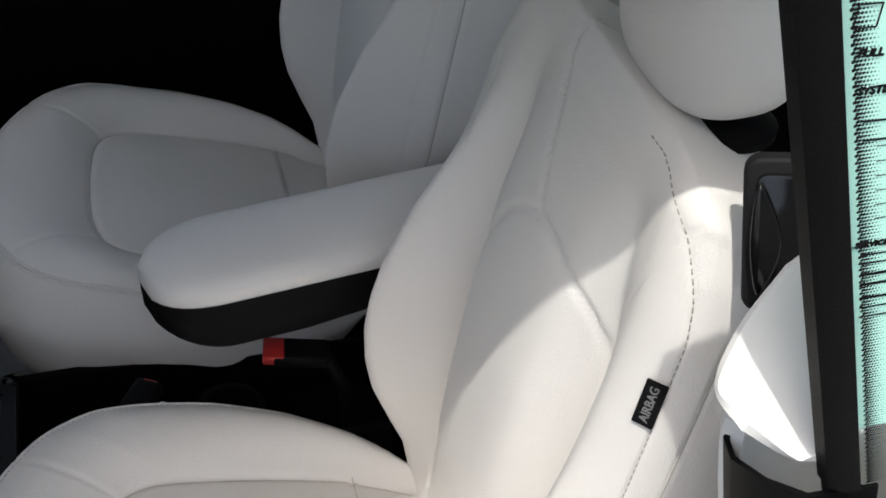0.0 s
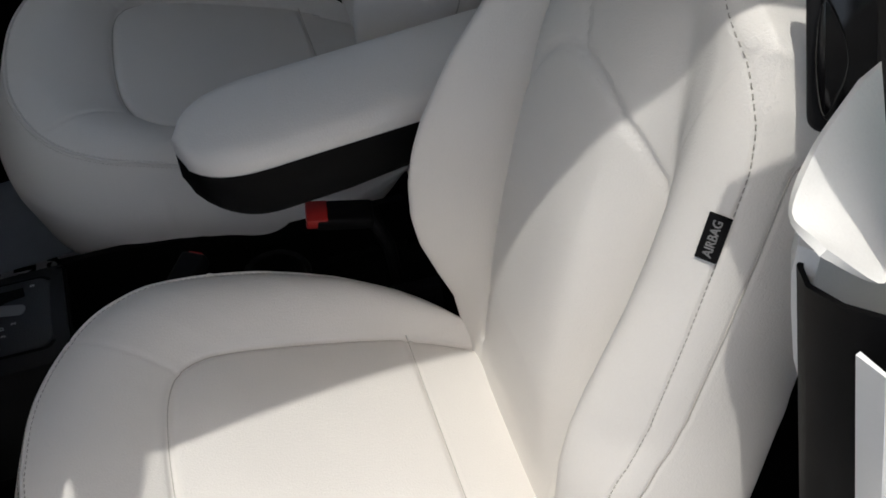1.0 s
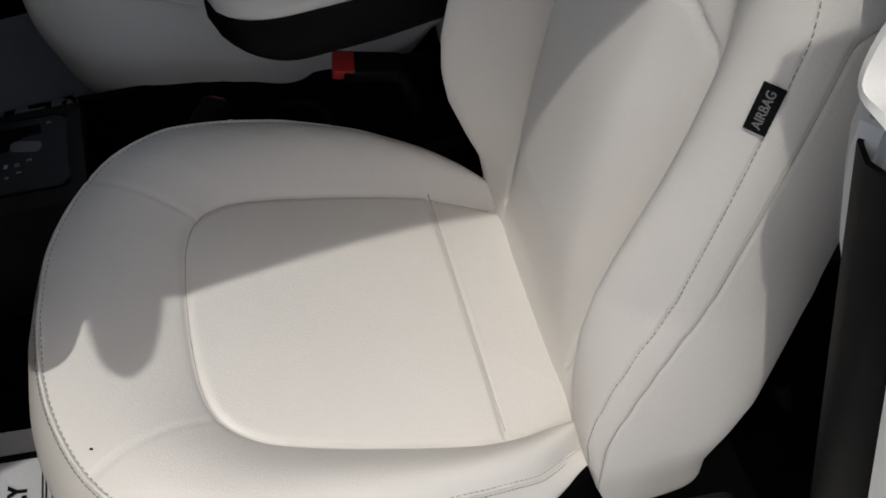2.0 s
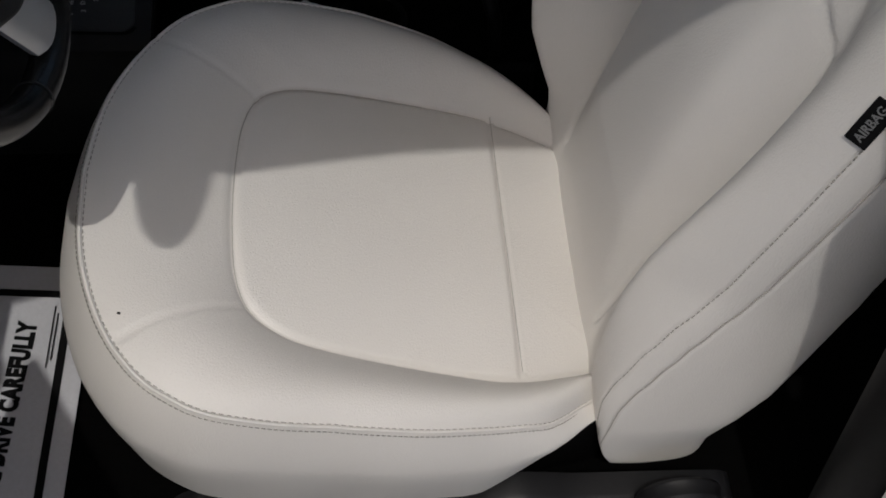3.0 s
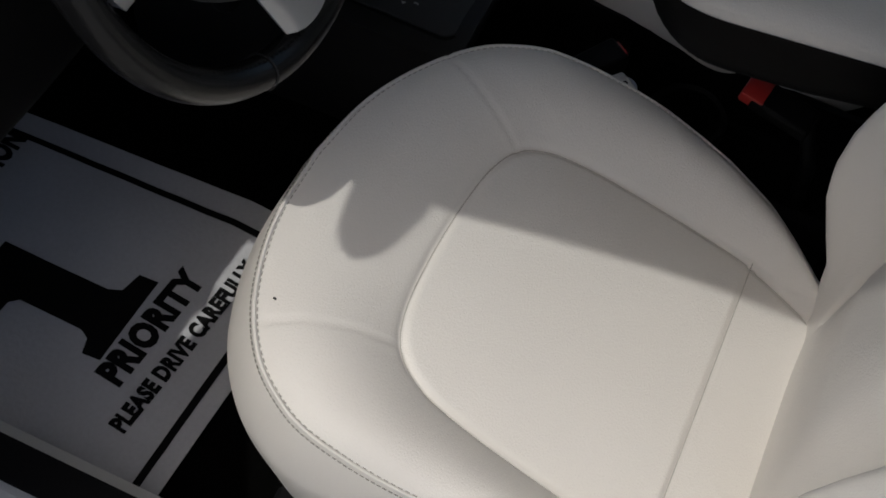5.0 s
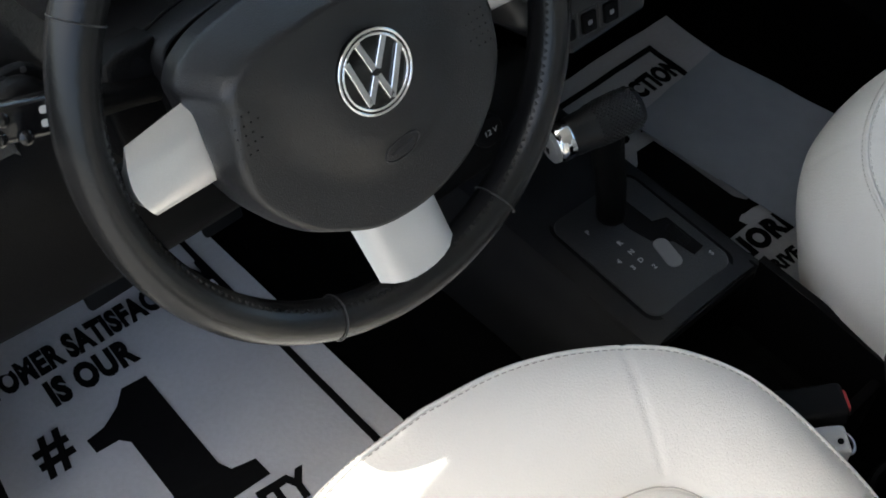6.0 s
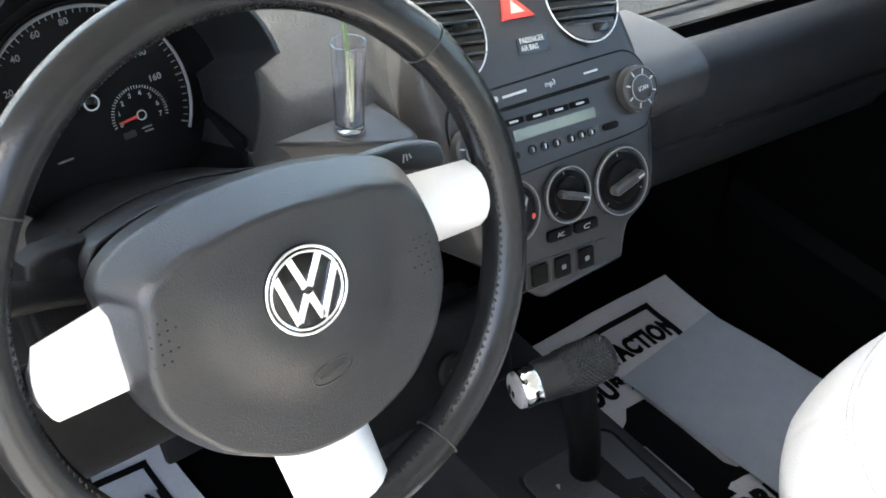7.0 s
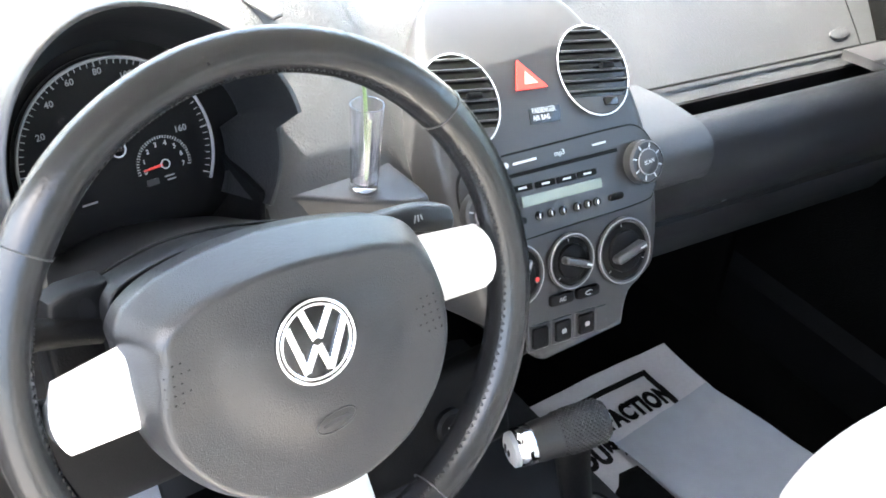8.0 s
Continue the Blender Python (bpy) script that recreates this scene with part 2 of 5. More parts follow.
def skewed(P, sgn, start):
    """One front corner stands further forward and wider than the other."""
    P = np.array(P, float)
    k = np.clip((P[..., 1] - 0.28) / 0.22, 0, 1)
    wide = np.clip((P[..., 1] - start) / 0.12, 0, 1) * (P[..., 0] > 0)
    P[..., 1] = P[..., 1] - sgn * k * (0.085 * P[..., 0]) - k * 0.006
    P[..., 0] = P[..., 0] * (1 + 0.050 * wide)
    return P


def seg_dist(P, a, b):
    a, b = np.array(a), np.array(b)
    d = b - a
    t = np.clip(((P - a) @ d) / (d @ d), 0, 1)
    return np.linalg.norm(P - (a + t[..., None] * d), axis=-1)


def poly_dist(P, pts):
    return np.min([seg_dist(P, pts[i], pts[i + 1]) for i in range(len(pts) - 1)], axis=0)


def cushion_plane(y):
    return 0.196 + 0.37 * y


def cushion_edge(dx, y):
    """Height of the welted edge."""
    return cushion_plane(y) + lerp_table(y, [(-.03, -.008), (.02, .002), (.06, .016), (.1, .028), (.16, .035), (.25, .035), (.38, .024), (.46, .009), (.54, -.004)])


def stitches(path, length=0.0042, gap=0.0030, r=0.00055):
    P = np.array(path, float)
    s = np.concatenate([[0], np.cumsum(np.linalg.norm(np.diff(P, axis=0), axis=1))])
    out, q = [], 0.0
    while q + length < s[-1]:
        a = [np.interp(q, s, P[:, k]) for k in range(3)]
        b = [np.interp(q + length, s, P[:, k]) for k in range(3)]
        out.append(tube_arrays([a, b], r, 4))
        q += length + gap
    return out


BACK_Z0, BACK_Z1 = 0.104, 0.865


def back_section(z, outer):
    """Control points (dx, y) of half of a level cut through the backrest, from the middle of the front to the middle of the rear; the inboard bolster is fuller than the worn one on the door side."""
    base = 0.072 - 0.2 * z + lerp_table(z, [(.10, -.030), (.14, -.026), (.25, -.016), (.40, -.004), (.5, 0), (.8, 0), (.87, -.006)])
    c = lerp_table(z, [(.14, .0), (.25, .004), (.4, .022), (.6, .030), (.72, .026), (.8, .012), (.87, .0)])
    t = lerp_table(z, [(.14, .165), (.25, .195), (.42, .20), (.6, .185), (.87, .15)])
    if outer:
        w = lerp_table(z, [(.14, .222), (.2, .225), (.3, .222), (.45, .215), (.6, .217), (.7, .216), (.78, .213), (.83, .206), (.865, .194)])
        k = lerp_table(z, [(.25, 1.0), (.46, 0.0)])
        b = lerp_table(z, [(.10, -.044), (.15, -.018), (.2, .002), (.25, .015), (.3, .024), (.35, .031), (.4, .034), (.45, .033), (.5, .028), (.55, .021), (.6, .014), (.65, .009), (.7, .006), (.8, .0)])
        v = lerp_table(z, [(.14, .0), (.3, -.004), (.4, -.014), (.5, -.026), (.6, -.028), (.70, -.026), (.76, -.014), (.87, .0)])
        pts = [(0, c), (.2, c * .95), (.36, c * .72 + v * .1), (.48, c * .25 + v * .6), (.56, v), (.66, b * .50 + v * .5), (.76, b + v * .1), (.86, (b * .62 - .005) * (1 - k) + b * .98 * k), (.94, (b * .1 - .016) * (1 - k) + b * .85 * k), (.985, -.034 * (1 - k) + (b * .45 - .006) * k), (1.005, -.060 * (1 - k) - .022 * k), (1.01, -.095 * (1 - k) - .07 * k), (.99, -t * .74), (.93, -t * .9), (.8, -t * .99), (.5, -t * 1.04), (0, -t * 1.05)]
    else:
        w = lerp_table(z, [(.14, .225), (.2, .238), (.3, .251), (.45, .256), (.6, .256), (.7, .256), (.78, .249), (.83, .236), (.865, .218)])
        b = lerp_table(z, [(.14, .0), (.2, .004), (.27, .022), (.31, .043), (.37, .072), (.42, .087), (.47, .095), (.52, .095), (.555, .091), (.63, .069), (.7, .034), (.78, .006), (.87, .0)])
        v = lerp_table(z, [(.14, .0), (.3, -.002), (.45, -.010), (.55, -.020), (.68, -.028), (.76, -.016), (.87, .0)])
        pts = [(0, c), (.2, c * .95), (.36, c * .72 + v * .1), (.47, c * .2 + v * .6), (.54, v), (.64, b * .42 + v * .6), (.74, b * .96 + v * .2), (.83, b * .60 + v * .1), (.91, b * .14 - .002), (.975, -.012), (1.005, -.038), (1.01, -.085), (.99, -t * .72), (.93, -t * .9), (.8, -t * .99), (.5, -t * 1.04), (0, -t * 1.05)]
    return [(p * w, base + q) for p, q in pts]


def build_seat(sgn, back_shift=0.0):
    """Front seat: sgn -1 on the driver's side, +1 on the passenger's. The outer side is away from the car's middle."""
    cx = sgn * SEAT_X
    dy = 0.0 if sgn < 0 else -0.021
    who = "driver" if sgn < 0 else "passenger"
    seat = thing("leather_seat", "cream leather front car seat on the %s side, stitched seams" % who, "car seat", (cx, 0.2 + dy, 0.0), "front seats")

    def world_pt(dx, y, z):
        return (cx + sgn * dx, y + dy, z)          # dx > 0 towards the door

    # cushion: rings from the middle to the panel seam, to the welt, then the skirt
    N, A, B, C = 400, 62, 44, 26
    edge, panel = skewed(outline_from(CUSHION_HALF, N), sgn, 0.30), skewed(outline_from(PANEL_HALF, N), sgn, 0.0)
    mid = np.array((0.0, 0.17))
    rows = []
    for i in range(A + 1):
        rows.append(mid + (panel - mid) * (i / A))
    for i in range(1, B + 1):
        rows.append(panel + (edge - panel) * (i / B))
    P = np.array(rows)                                           # rows, N, 2
    r_in = np.array([min(i / A, 1) for i in range(A + B + 1)])[:, None]
    r_out = np.array([max(i - A, 0) / B for i in range(A + B + 1)])[:, None]
    y = P[..., 1]
    z = cushion_plane(y) + 0.012 * (1 - r_in ** 3)
    rise = cushion_edge(edge[:, 0], edge[:, 1]) - cushion_plane(edge[:, 1])
    side = np.clip(np.abs(edge[:, 0]) / 0.22, 0, 1) ** 2
    z = z + rise[None] * (3 * r_out ** 2 - 2 * r_out ** 3) + (0.012 + 0.012 * side[None]) * np.sin(np.pi * r_out ** 0.85) - 0.006 * r_out ** 6
    # seams pressed into the leather
    seam = 0.0055 * np.exp(-((r_in - 1 + r_out) / 0.020) ** 2)
    for line in ([(-.169, .094), (.169, .094)],):
        d = poly_dist(P, line)
        seam = seam + np.where(np.abs(P[..., 0]) < .172, 0.005 * np.exp(-(d / 0.0030) ** 2), 0)
        z = z - np.where(np.abs(P[..., 0]) < .169, 0.004 * np.clip((0.094 - P[..., 1]) / 0.006, 0, 1), 0)
    for s in (-1, 1):
        d = poly_dist(P, skewed([(s * .128, .372), (s * .150, .430), (s * .178, .490)], sgn, 0.30))
        seam = seam + 0.0024 * np.exp(-(d / 0.0024) ** 2)
    z = z - seam
    # soft creases
    for k in range(7):
        a = random.uniform(-0.22, 0.22), random.uniform(0.02, 0.5)
        ang, ln = random.uniform(0, math.pi), random.uniform(0.02, 0.07)
        d = seg_dist(P, a, (a[0] + ln * math.cos(ang), a[1] + ln * math.sin(ang)))
        z = z - 0.0003 * np.exp(-(d / 0.012) ** 2)
    verts = [world_pt(P[i, j, 0], P[i, j, 1], z[i, j]) for i in range(A + B + 1) for j in range(N)]
    nrm = np.gradient(edge, axis=0)
    nrm = np.stack([nrm[:, 1], -nrm[:, 0]], 1)
    nrm /= np.linalg.norm(nrm, axis=1, keepdims=True) + 1e-9
    if (nrm[0] @ (edge[0] - mid)) < 0:
        nrm = -nrm
    ez = z[-1]
    frontness = np.clip((edge[:, 1] - 0.36) / 0.15, 0, 1)
    low = lerp_table(edge[:, 1], [(-.03, .19), (.04, .18), (.075, .165), (.115, .134), (.135, .118), (.155, .118), (.20, .132), (.25, .146), (.35, .164), (.45, .182), (.50, .190), (.54, .194)])
    for i in range(1, C + 1):
        q = i / C
        off = 0.030 * math.sin(min(q * 1.5, 1) * math.pi / 2) - 0.030 * max(q - 0.45, 0)
        wob = 0.001 * np.sin(edge[:, 1] * 60) * q * (1 - frontness)
        for j in range(N):
            full = max(0.0, -edge[j, 0] / 0.2) * 0.65 if sgn > 0 else max(0.0, edge[j, 0] / 0.2) * 0.10
            o = off * (0.65 + 0.5 * frontness[j] + full * (0.3 + frontness[j])) + wob[j]
            zz = ez[j] * (1 - q ** 1.15) + low[j] * q ** 1.15
            verts.append(world_pt(edge[j, 0] + nrm[j, 0] * o, edge[j, 1] + nrm[j, 1] * o, zz))
    cushion = put("seat_cushion", verts, grid_faces(A + B + C + 1, N, wrap=True, flip=sgn > 0), LEATHER, seat, "cream leather seat cushion with inset panel")
    loop = [world_pt(edge[j, 0], edge[j, 1], ez[j] + 0.0006) for j in range(N)]
    tube("welt", loop, 0.0022, LEATHER, cushion, "cream leather welt", 6, closed=True)
    order = [i for i in range(N) if edge[i, 1] > 0.02]
    row = A + B - 1
    many("stitching", stitches([world_pt(P[row, j, 0], P[row, j, 1], z[row, j] + 0.0003) for j in order]), THREAD if sgn < 0 else THREAD_PALE, cushion, "fine grey stitching")
    tube("panel_seam", [world_pt(P[A, j, 0], P[A, j, 1], z[A, j] + 0.0006) for j in range(N) if panel[j, 1] > .02], 0.0007, LEATHER_SEAM, cushion, "fine panel seam", 5)
    tube("panel_seam", [world_pt(x_, .0938, float(cushion_plane(.0938)) + .0078) for x_ in np.linspace(-.168, .168, 24)], 0.0005, LEATHER_SEAM, cushion, "fine cross seam", 5)
    put_seam = [world_pt(edge[j, 0] + nrm[j, 0] * .004, edge[j, 1] + nrm[j, 1] * .004, ez[j] - 0.0024) for j in order]
    many("stitching", stitches(put_seam, 0.004, 0.0018, 0.0006), THREAD if sgn < 0 else THREAD_PALE, cushion, "fine grey stitching")

    # plinth under the cushion
    prof = [(-.19, -.02), (.19, -.02), (.215, .1), (.235, .2), (.24, .38), (.2, .46), (-.2, .46), (-.24, .38), (-.235, .2), (-.215, .1)]
    m = Matrix.Translation(world_pt(0, 0, 0.035))
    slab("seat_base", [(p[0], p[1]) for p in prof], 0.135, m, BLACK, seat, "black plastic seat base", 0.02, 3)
    # side shield with its recliner wheel
    shield = spline([(-.16, .06), (-.15, .095), (-.06, .105), (.02, .110), (.06, .118), (.09, .122), (.12, .115), (.18, .095), (.36, .10), (.44, .12), (.47, .07), (.40, .03), (.1, .03), (-.1, .05)], 6, closed=True)
    fm = frame_of(world_pt(.235, 0, 0), (0, 1, 0), (0, 0, 1))
    bm = slab_bm([(p[0], p[1]) for p in shield], 0.036 * (1 if sgn > 0 else -1), fm, 0.010, 3)
    bmesh.ops.recalc_face_normals(bm, faces=bm.faces)
    from_bm("side_shield", bm, SHIELD, seat, "black plastic side shield", True, 50)
    wheel_m = frame_of(world_pt(.268, -.085, .125), (0, 1, 0), (0, 0, 1))
    if sgn < 0:
        wheel_m = wheel_m @ pose(0, 0, 0, 180)
    prof = [(.046, 0), (.048, .004), (.046, .012), (.048, .020), (.044, .026), (.03, .028)]
    lathe("recliner_knob", prof, wheel_m, SHIELD, seat, "black ribbed recliner knob", 48)

    # backrest
    rows_z = list(np.linspace(BACK_Z0, BACK_Z1, 150))
    half_n = 9
    verts, rings = [], []
    for zi in rows_z:
        half, inner_half = spline(back_section(zi, sgn < 0), half_n), spline(back_section(zi, False), half_n)
        ring = half + [np.array((-p[0], p[1])) for p in inner_half[::-1][1:-1]]
        rings.append(np.array(ring))
    R = np.array(rings)
    Zg = np.array(rows_z)[:, None] * np.ones(R.shape[1])
    # bottom tuck and rounded top
    extra_lo = []
    for k in range(8, 0, -1):
        q = k / 8
        c = R[0].mean(0)
        extra_lo.append((c + (R[0] - c) * (1 - 0.55 * q ** 2.2), BACK_Z0 - 0.022 * math.sin(q * math.pi / 2)))
    extra_hi = []
    for k in range(1, 22):
        q = k / 21 * math.pi / 2
        c = R[-1].mean(0) + np.array((0, -0.010 * math.sin(q)))
        sx, sy = math.cos(q) ** 0.55, math.cos(q) ** 0.75
        extra_hi.append((c + (R[-1] - R[-1].mean(0)) * np.array((max(sx, 0.02), max(sy, 0.02))), BACK_Z1 + 0.038 * math.sin(q)))
    R = np.concatenate([np.array([e[0] for e in extra_lo]), R, np.array([e[0] for e in extra_hi])])
    Zg = np.concatenate([np.array([np.full(R.shape[1], e[1]) for e in extra_lo]), Zg, np.array([np.full(R.shape[1], e[1]) for e in extra_hi])])
    low = np.clip((0.170 - Zg) / 0.095, 0, 1) ** 2          # the lower front corner rounds back
    rear = R[..., 1].min(1, keepdims=True)
    R[..., 1] = rear + (R[..., 1] - rear) * (1 - 0.30 * low)
    slope = np.clip((Zg - 0.80) / 0.065, 0, 1)
    Zg = Zg - slope * 0.62 * np.clip(-0.130 - R[..., 1], 0, 1)
    idx = np.arange(R.shape[1])
    is_front = (idx <= 9 * half_n) | (idx >= R.shape[1] - 9 * half_n)
    FP = np.stack([R[..., 0], Zg], -1)
    arch = [(.108, .24), (.115, .32), (.119, .42), (.122, .52), (.122, .60), (.120, .66), (.110, .70), (.088, .737), (.048, .756), (0, .757), (-.050, .728), (-.092, .66), (-.122, .57), (-.137, .45), (-.138, .34), (-.130, .24)]
    arch = [tuple(p) for p in spline(arch, 5)]
    seam = 0.0052 * np.exp(-(poly_dist(FP, arch) / 0.0032) ** 2)
    seam += 0.0042 * np.exp(-(seg_dist(FP, (0, .756), (-.095, .90)) / 0.0026) ** 2)
    seam += 0.0016 * np.exp(-(poly_dist(FP, [(.121, .69), (.136, .75), (.158, .82), (.176, .87)]) / 0.0024) ** 2)
    seam += 0.0016 * np.exp(-(poly_dist(FP, [(-.146, .55), (-.165, .64), (-.195, .73), (-.205, .80)]) / 0.0024) ** 2)
    R[..., 1] -= np.where(is_front[None], seam, 0)
    nr, nc = R.shape[:2]
    # seam on the flank: pressed line
    lines = {}
    for nm, ci, za, zb in (("front_line", 8.55, .155, .850), ("side_line", 9.85, .150, .782)):
        for s in (1, -1):
            k = int(round(ci * half_n))
            k = k if s > 0 else nc - k
            path = []
            for i in range(nr):
                if za <= Zg[i, k] <= zb:
                    bend = int(round(9 * max(0, (Zg[i, k] - .775) / .075) ** 2)) if nm == "front_line" else 0
                    fwd = int(round((4 if nm == "front_line" else 5) * min(max((.50 - Zg[i, k]) / .22, 0), 1)))
                    path.append((i, k - s * (bend + fwd)))
            if nm == "front_line" and s > 0 and sgn < 0:
                i0, k0 = path[-1]
                run = 5 * half_n
                for q in range(1, run + 1):
                    i1 = min(int(round(i0 + 11 * math.sin(min(q / (run * .7), 1) * math.pi / 2))), nr - 1)
                    path.append((i1, k0 - q))
            if nm == "side_line" and s > 0 and sgn < 0:
                i0, k0 = path[-1]
                for q in range(1, 25):
                    path.append((i0 + int(round(7 * math.sin(q / 24 * math.pi / 2))), k0 + q))
            lines[(nm, s)] = path
            for i, kk in path:
                for off, amount in ((0, .0022),):
                    c = R[i].mean(0)
                    d = R[i, kk] - c
                    R[i, kk] -= d / np.linalg.norm(d) * amount
    verts = [world_pt(R[i, j, 0], R[i, j, 1], Zg[i, j]) for i in range(nr) for j in range(nc)]
    faces = grid_faces(nr, nc, wrap=True, flip=sgn > 0) 
    faces += [tuple(range(nc)), tuple((nr - 1) * nc + j for j in range(nc))]
    backrest = put("backrest", verts, faces, LEATHER, seat, "cream leather backrest with arched centre panel")
    for (nm, s), path in lines.items():
        pts = []
        for i, k in path:
            c = R[i].mean(0)
            d = R[i, k] - c
            q = R[i, k] + d / np.linalg.norm(d) * 0.0016
            pts.append(world_pt(q[0], q[1], Zg[i, k]))
        pts = np.array(pts)
        for _ in range(4):
            pts[1:-1] = (pts[:-2] + 2 * pts[1:-1] + pts[2:]) / 4
        if nm == "front_line" and s > 0:
            many("stitching", stitches(pts, 0.0046, 0.0032, 0.0007), THREAD, backrest, "fine grey stitching")
        elif nm == "side_line":
            tube("seam_line", pts, 0.0008, LEATHER_SEAM, backrest, "fine sewn seam", 5)
    tagged(seat, kind="")
    # head restraint
    hv = []
    nu, nv = 48, 30
    for i in range(nv):
        ph = -math.pi / 2 + math.pi * i / (nv - 1)
        for j in range(nu):
            th = 2 * math.pi * j / nu
            def sp(c, e):
                return math.copysign(abs(c) ** e, c)
            x = 0.110 * sp(math.cos(ph), 0.55) * sp(math.cos(th), 0.6)
            yy = 0.055 * sp(math.cos(ph), 0.55) * sp(math.sin(th), 0.7)
            zz = 0.105 * sp(math.sin(ph), 0.62)
            yy += 0.010 * math.cos(x * 12) - 0.12 * zz - 0.5 * x * x
            hv.append(world_pt(x, yy - 0.205, zz + 0.985))
    rest = put("head_restraint", hv, grid_faces(nv, nu, wrap=True), LEATHER, seat, "cream leather head restraint")
    for s in (-1, 1):
        tube("post", [world_pt(s * .055, -.205, .80), world_pt(s * .055, -.205, .92)], 0.006, STEEL, rest, "steel head restraint post", 10)
    lathe("post_collar", [(.035, 0), (.036, .008), (.02, .016)], Matrix.Translation(world_pt(.055, -.205, .862)), BLACK, seat, "black plastic collar", 24)
    # easy-entry release lever on the shoulder
    for_lever = frame_of(world_pt(.2165, -.1605, .8905), (-.55, -.82, -.16), (.20, -.22, 1)) @ pose(0, 0, 0, 0, 0, 19) if sgn < 0 else frame_of(world_pt(.200, -.163, .882), (-.25, 1, .10), (-.30, .05, 1))
    bm = slab_bm(rrect(.054, .118, .012, 5), .013, for_lever @ pose(0, 0, 0), .004, 3)
    bezel = from_bm("release_bezel", bm, RUBBER, seat, "black plastic release bezel", True, 40)
    bm = slab_bm(rrect(.036, .096, .008, 5), .004, for_lever @ pose(0, 0, .0135), .002, 2)
    from_bm("release_recess", bm, GLOSS_BLACK, bezel, "glossy black recess", True, 40)
    bm = slab_bm(spline([(-.016, -.04), (-.004, -.02), (.0, 0), (-.004, .02), (-.016, .042), (-.021, .0)], 5, closed=True), .009, for_lever @ pose(0, 0, .017), .003, 2)
    from_bm("release_lever", bm, GLOSS_BLACK, bezel, "curved black release lever", True, 50)
    if sgn < 0:
        put("speck", *tube_arrays([(-.521, .4900, .3850), (-.5215, .4915, .3870)], .0011, 6), INK, cushion, "small dark speck")
    return seat, lines, (R, Zg, world_pt)


driver_seat, d_lines, d_back = build_seat(-1)
passenger_seat, p_lines, p_back = build_seat(1)


def airbag_tag(seat, back, sgn):
    R, Zg, wp = back
    zs = Zg[:, 0]
    k = int(round(8.5 * 9))
    def at(z):
        i = int(np.argmin(np.abs(zs - z)))
        return Vector(wp(R[i, k, 0], R[i, k, 1], zs[i]))
    a, b = at(.704), at(.734)
    up = (at(.75) - at(.68)).normalized()
    i = int(np.argmin(np.abs(zs - .72)))
    inner = (Vector(wp(R[i, k - 9, 0], R[i, k - 9, 1], zs[i])) - Vector(wp(R[i, k, 0], R[i, k, 1], zs[i]))).normalized()
    inner = (inner - up * inner.dot(up)).normalized()
    out = up.cross(inner).normalized()
    if out.y < 0:
        out = -out
    m = Matrix((up, inner, up.cross(inner))).transposed().to_4x4()
    if m.to_3x3().col[2].dot(out) < 0:
        m = Matrix((-up, inner, (-up).cross(inner))).transposed().to_4x4()
    m.translation = (a + b) / 2 + inner * 0.0070 + out * 0.0030
    tagp = slab("airbag_tag", rrect(.046, .0185, .001, 2), .0016, m, INK, seat, "black woven airbag tag", .0004, 1)
    t = lettering("tag_text", "AIRBAG", .0108, m @ pose(0, 0, .0018), GREY_PRINT, tagp, squeeze=0.98, bold=.00012)
    return tagp


airbag_tag(driver_seat, d_back, -1)
# ---- car shell ----
ground = put("ground", [(-300, -300, -.30), (300, -300, -.30), (300, 300, -.30), (-300, 300, -.30)], [(0, 1, 2, 3)], ASPHALT, None, "", False)
tagged(ground, "grey asphalt ground under the parked car", "ground", kind="structure")
car = thing("car_body", "white two-door car body with the driver's door open", "car", (0, 0.3, 0), kind="structure")


def sheet(name, rows, mat, thick, label="", smooth=True, parent=None):
    """A curved panel from rows of points, with thickness along its normals."""
    n, m = len(rows), len(rows[0])
    P = np.array(rows, float)
    du, dv = np.gradient(P, axis=0), np.gradient(P, axis=1)
    N = np.cross(du, dv)
    N /= np.linalg.norm(N, axis=2, keepdims=True) + 1e-12
    Q = P - N * thick
    verts = list(P.reshape(-1, 3)) + list(Q.reshape(-1, 3))
    k = n * m
    faces = grid_faces(n, m) + [tuple(i + k for i in f[::-1]) for f in grid_faces(n, m)]
    rim = [i * m for i in range(n)] + [(n - 1) * m + j for j in range(1, m)] + [i * m + m - 1 for i in range(n - 2, -1, -1)] + [j for j in range(m - 2, 0, -1)]
    for a, b in zip(rim, rim[1:] + rim[:1]):
        faces.append((a, b, b + k, a + k))
    bm = bmesh.new()
    bv = [bm.verts.new(v) for v in verts]
    for f in faces:
        bm.faces.new([bv[i] for i in f])
    bmesh.ops.recalc_face_normals(bm, faces=bm.faces)
    return from_bm(name, bm, mat, parent or car, label, smooth, 40)


# floor with footwells rising to the bulkhead, and the middle tunnel
fl = [(-1.3, .30), (-.62, .30), (-.55, .06), (-.45, 0.0), (1.15, 0.0), (1.20, .03), (1.25, .12), (1.30, .30), (1.32, .62)]
tun = lambda x: 0.15 * math.exp(-(x / .10) ** 4)
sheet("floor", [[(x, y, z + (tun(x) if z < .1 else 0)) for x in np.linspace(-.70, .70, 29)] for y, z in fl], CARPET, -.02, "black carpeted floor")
for s in (-1, 1):
    sheet("sill", [[(s * (.66 + a), y, b) for a, b in ((0, .0), (0, .09), (.02, .11), (.07, .115), (.10, .09), (.105, -.10))] for y in np.linspace(-.35, 1.25, 9)], PAINT if s < 0 else BLACK, .01, "door sill")
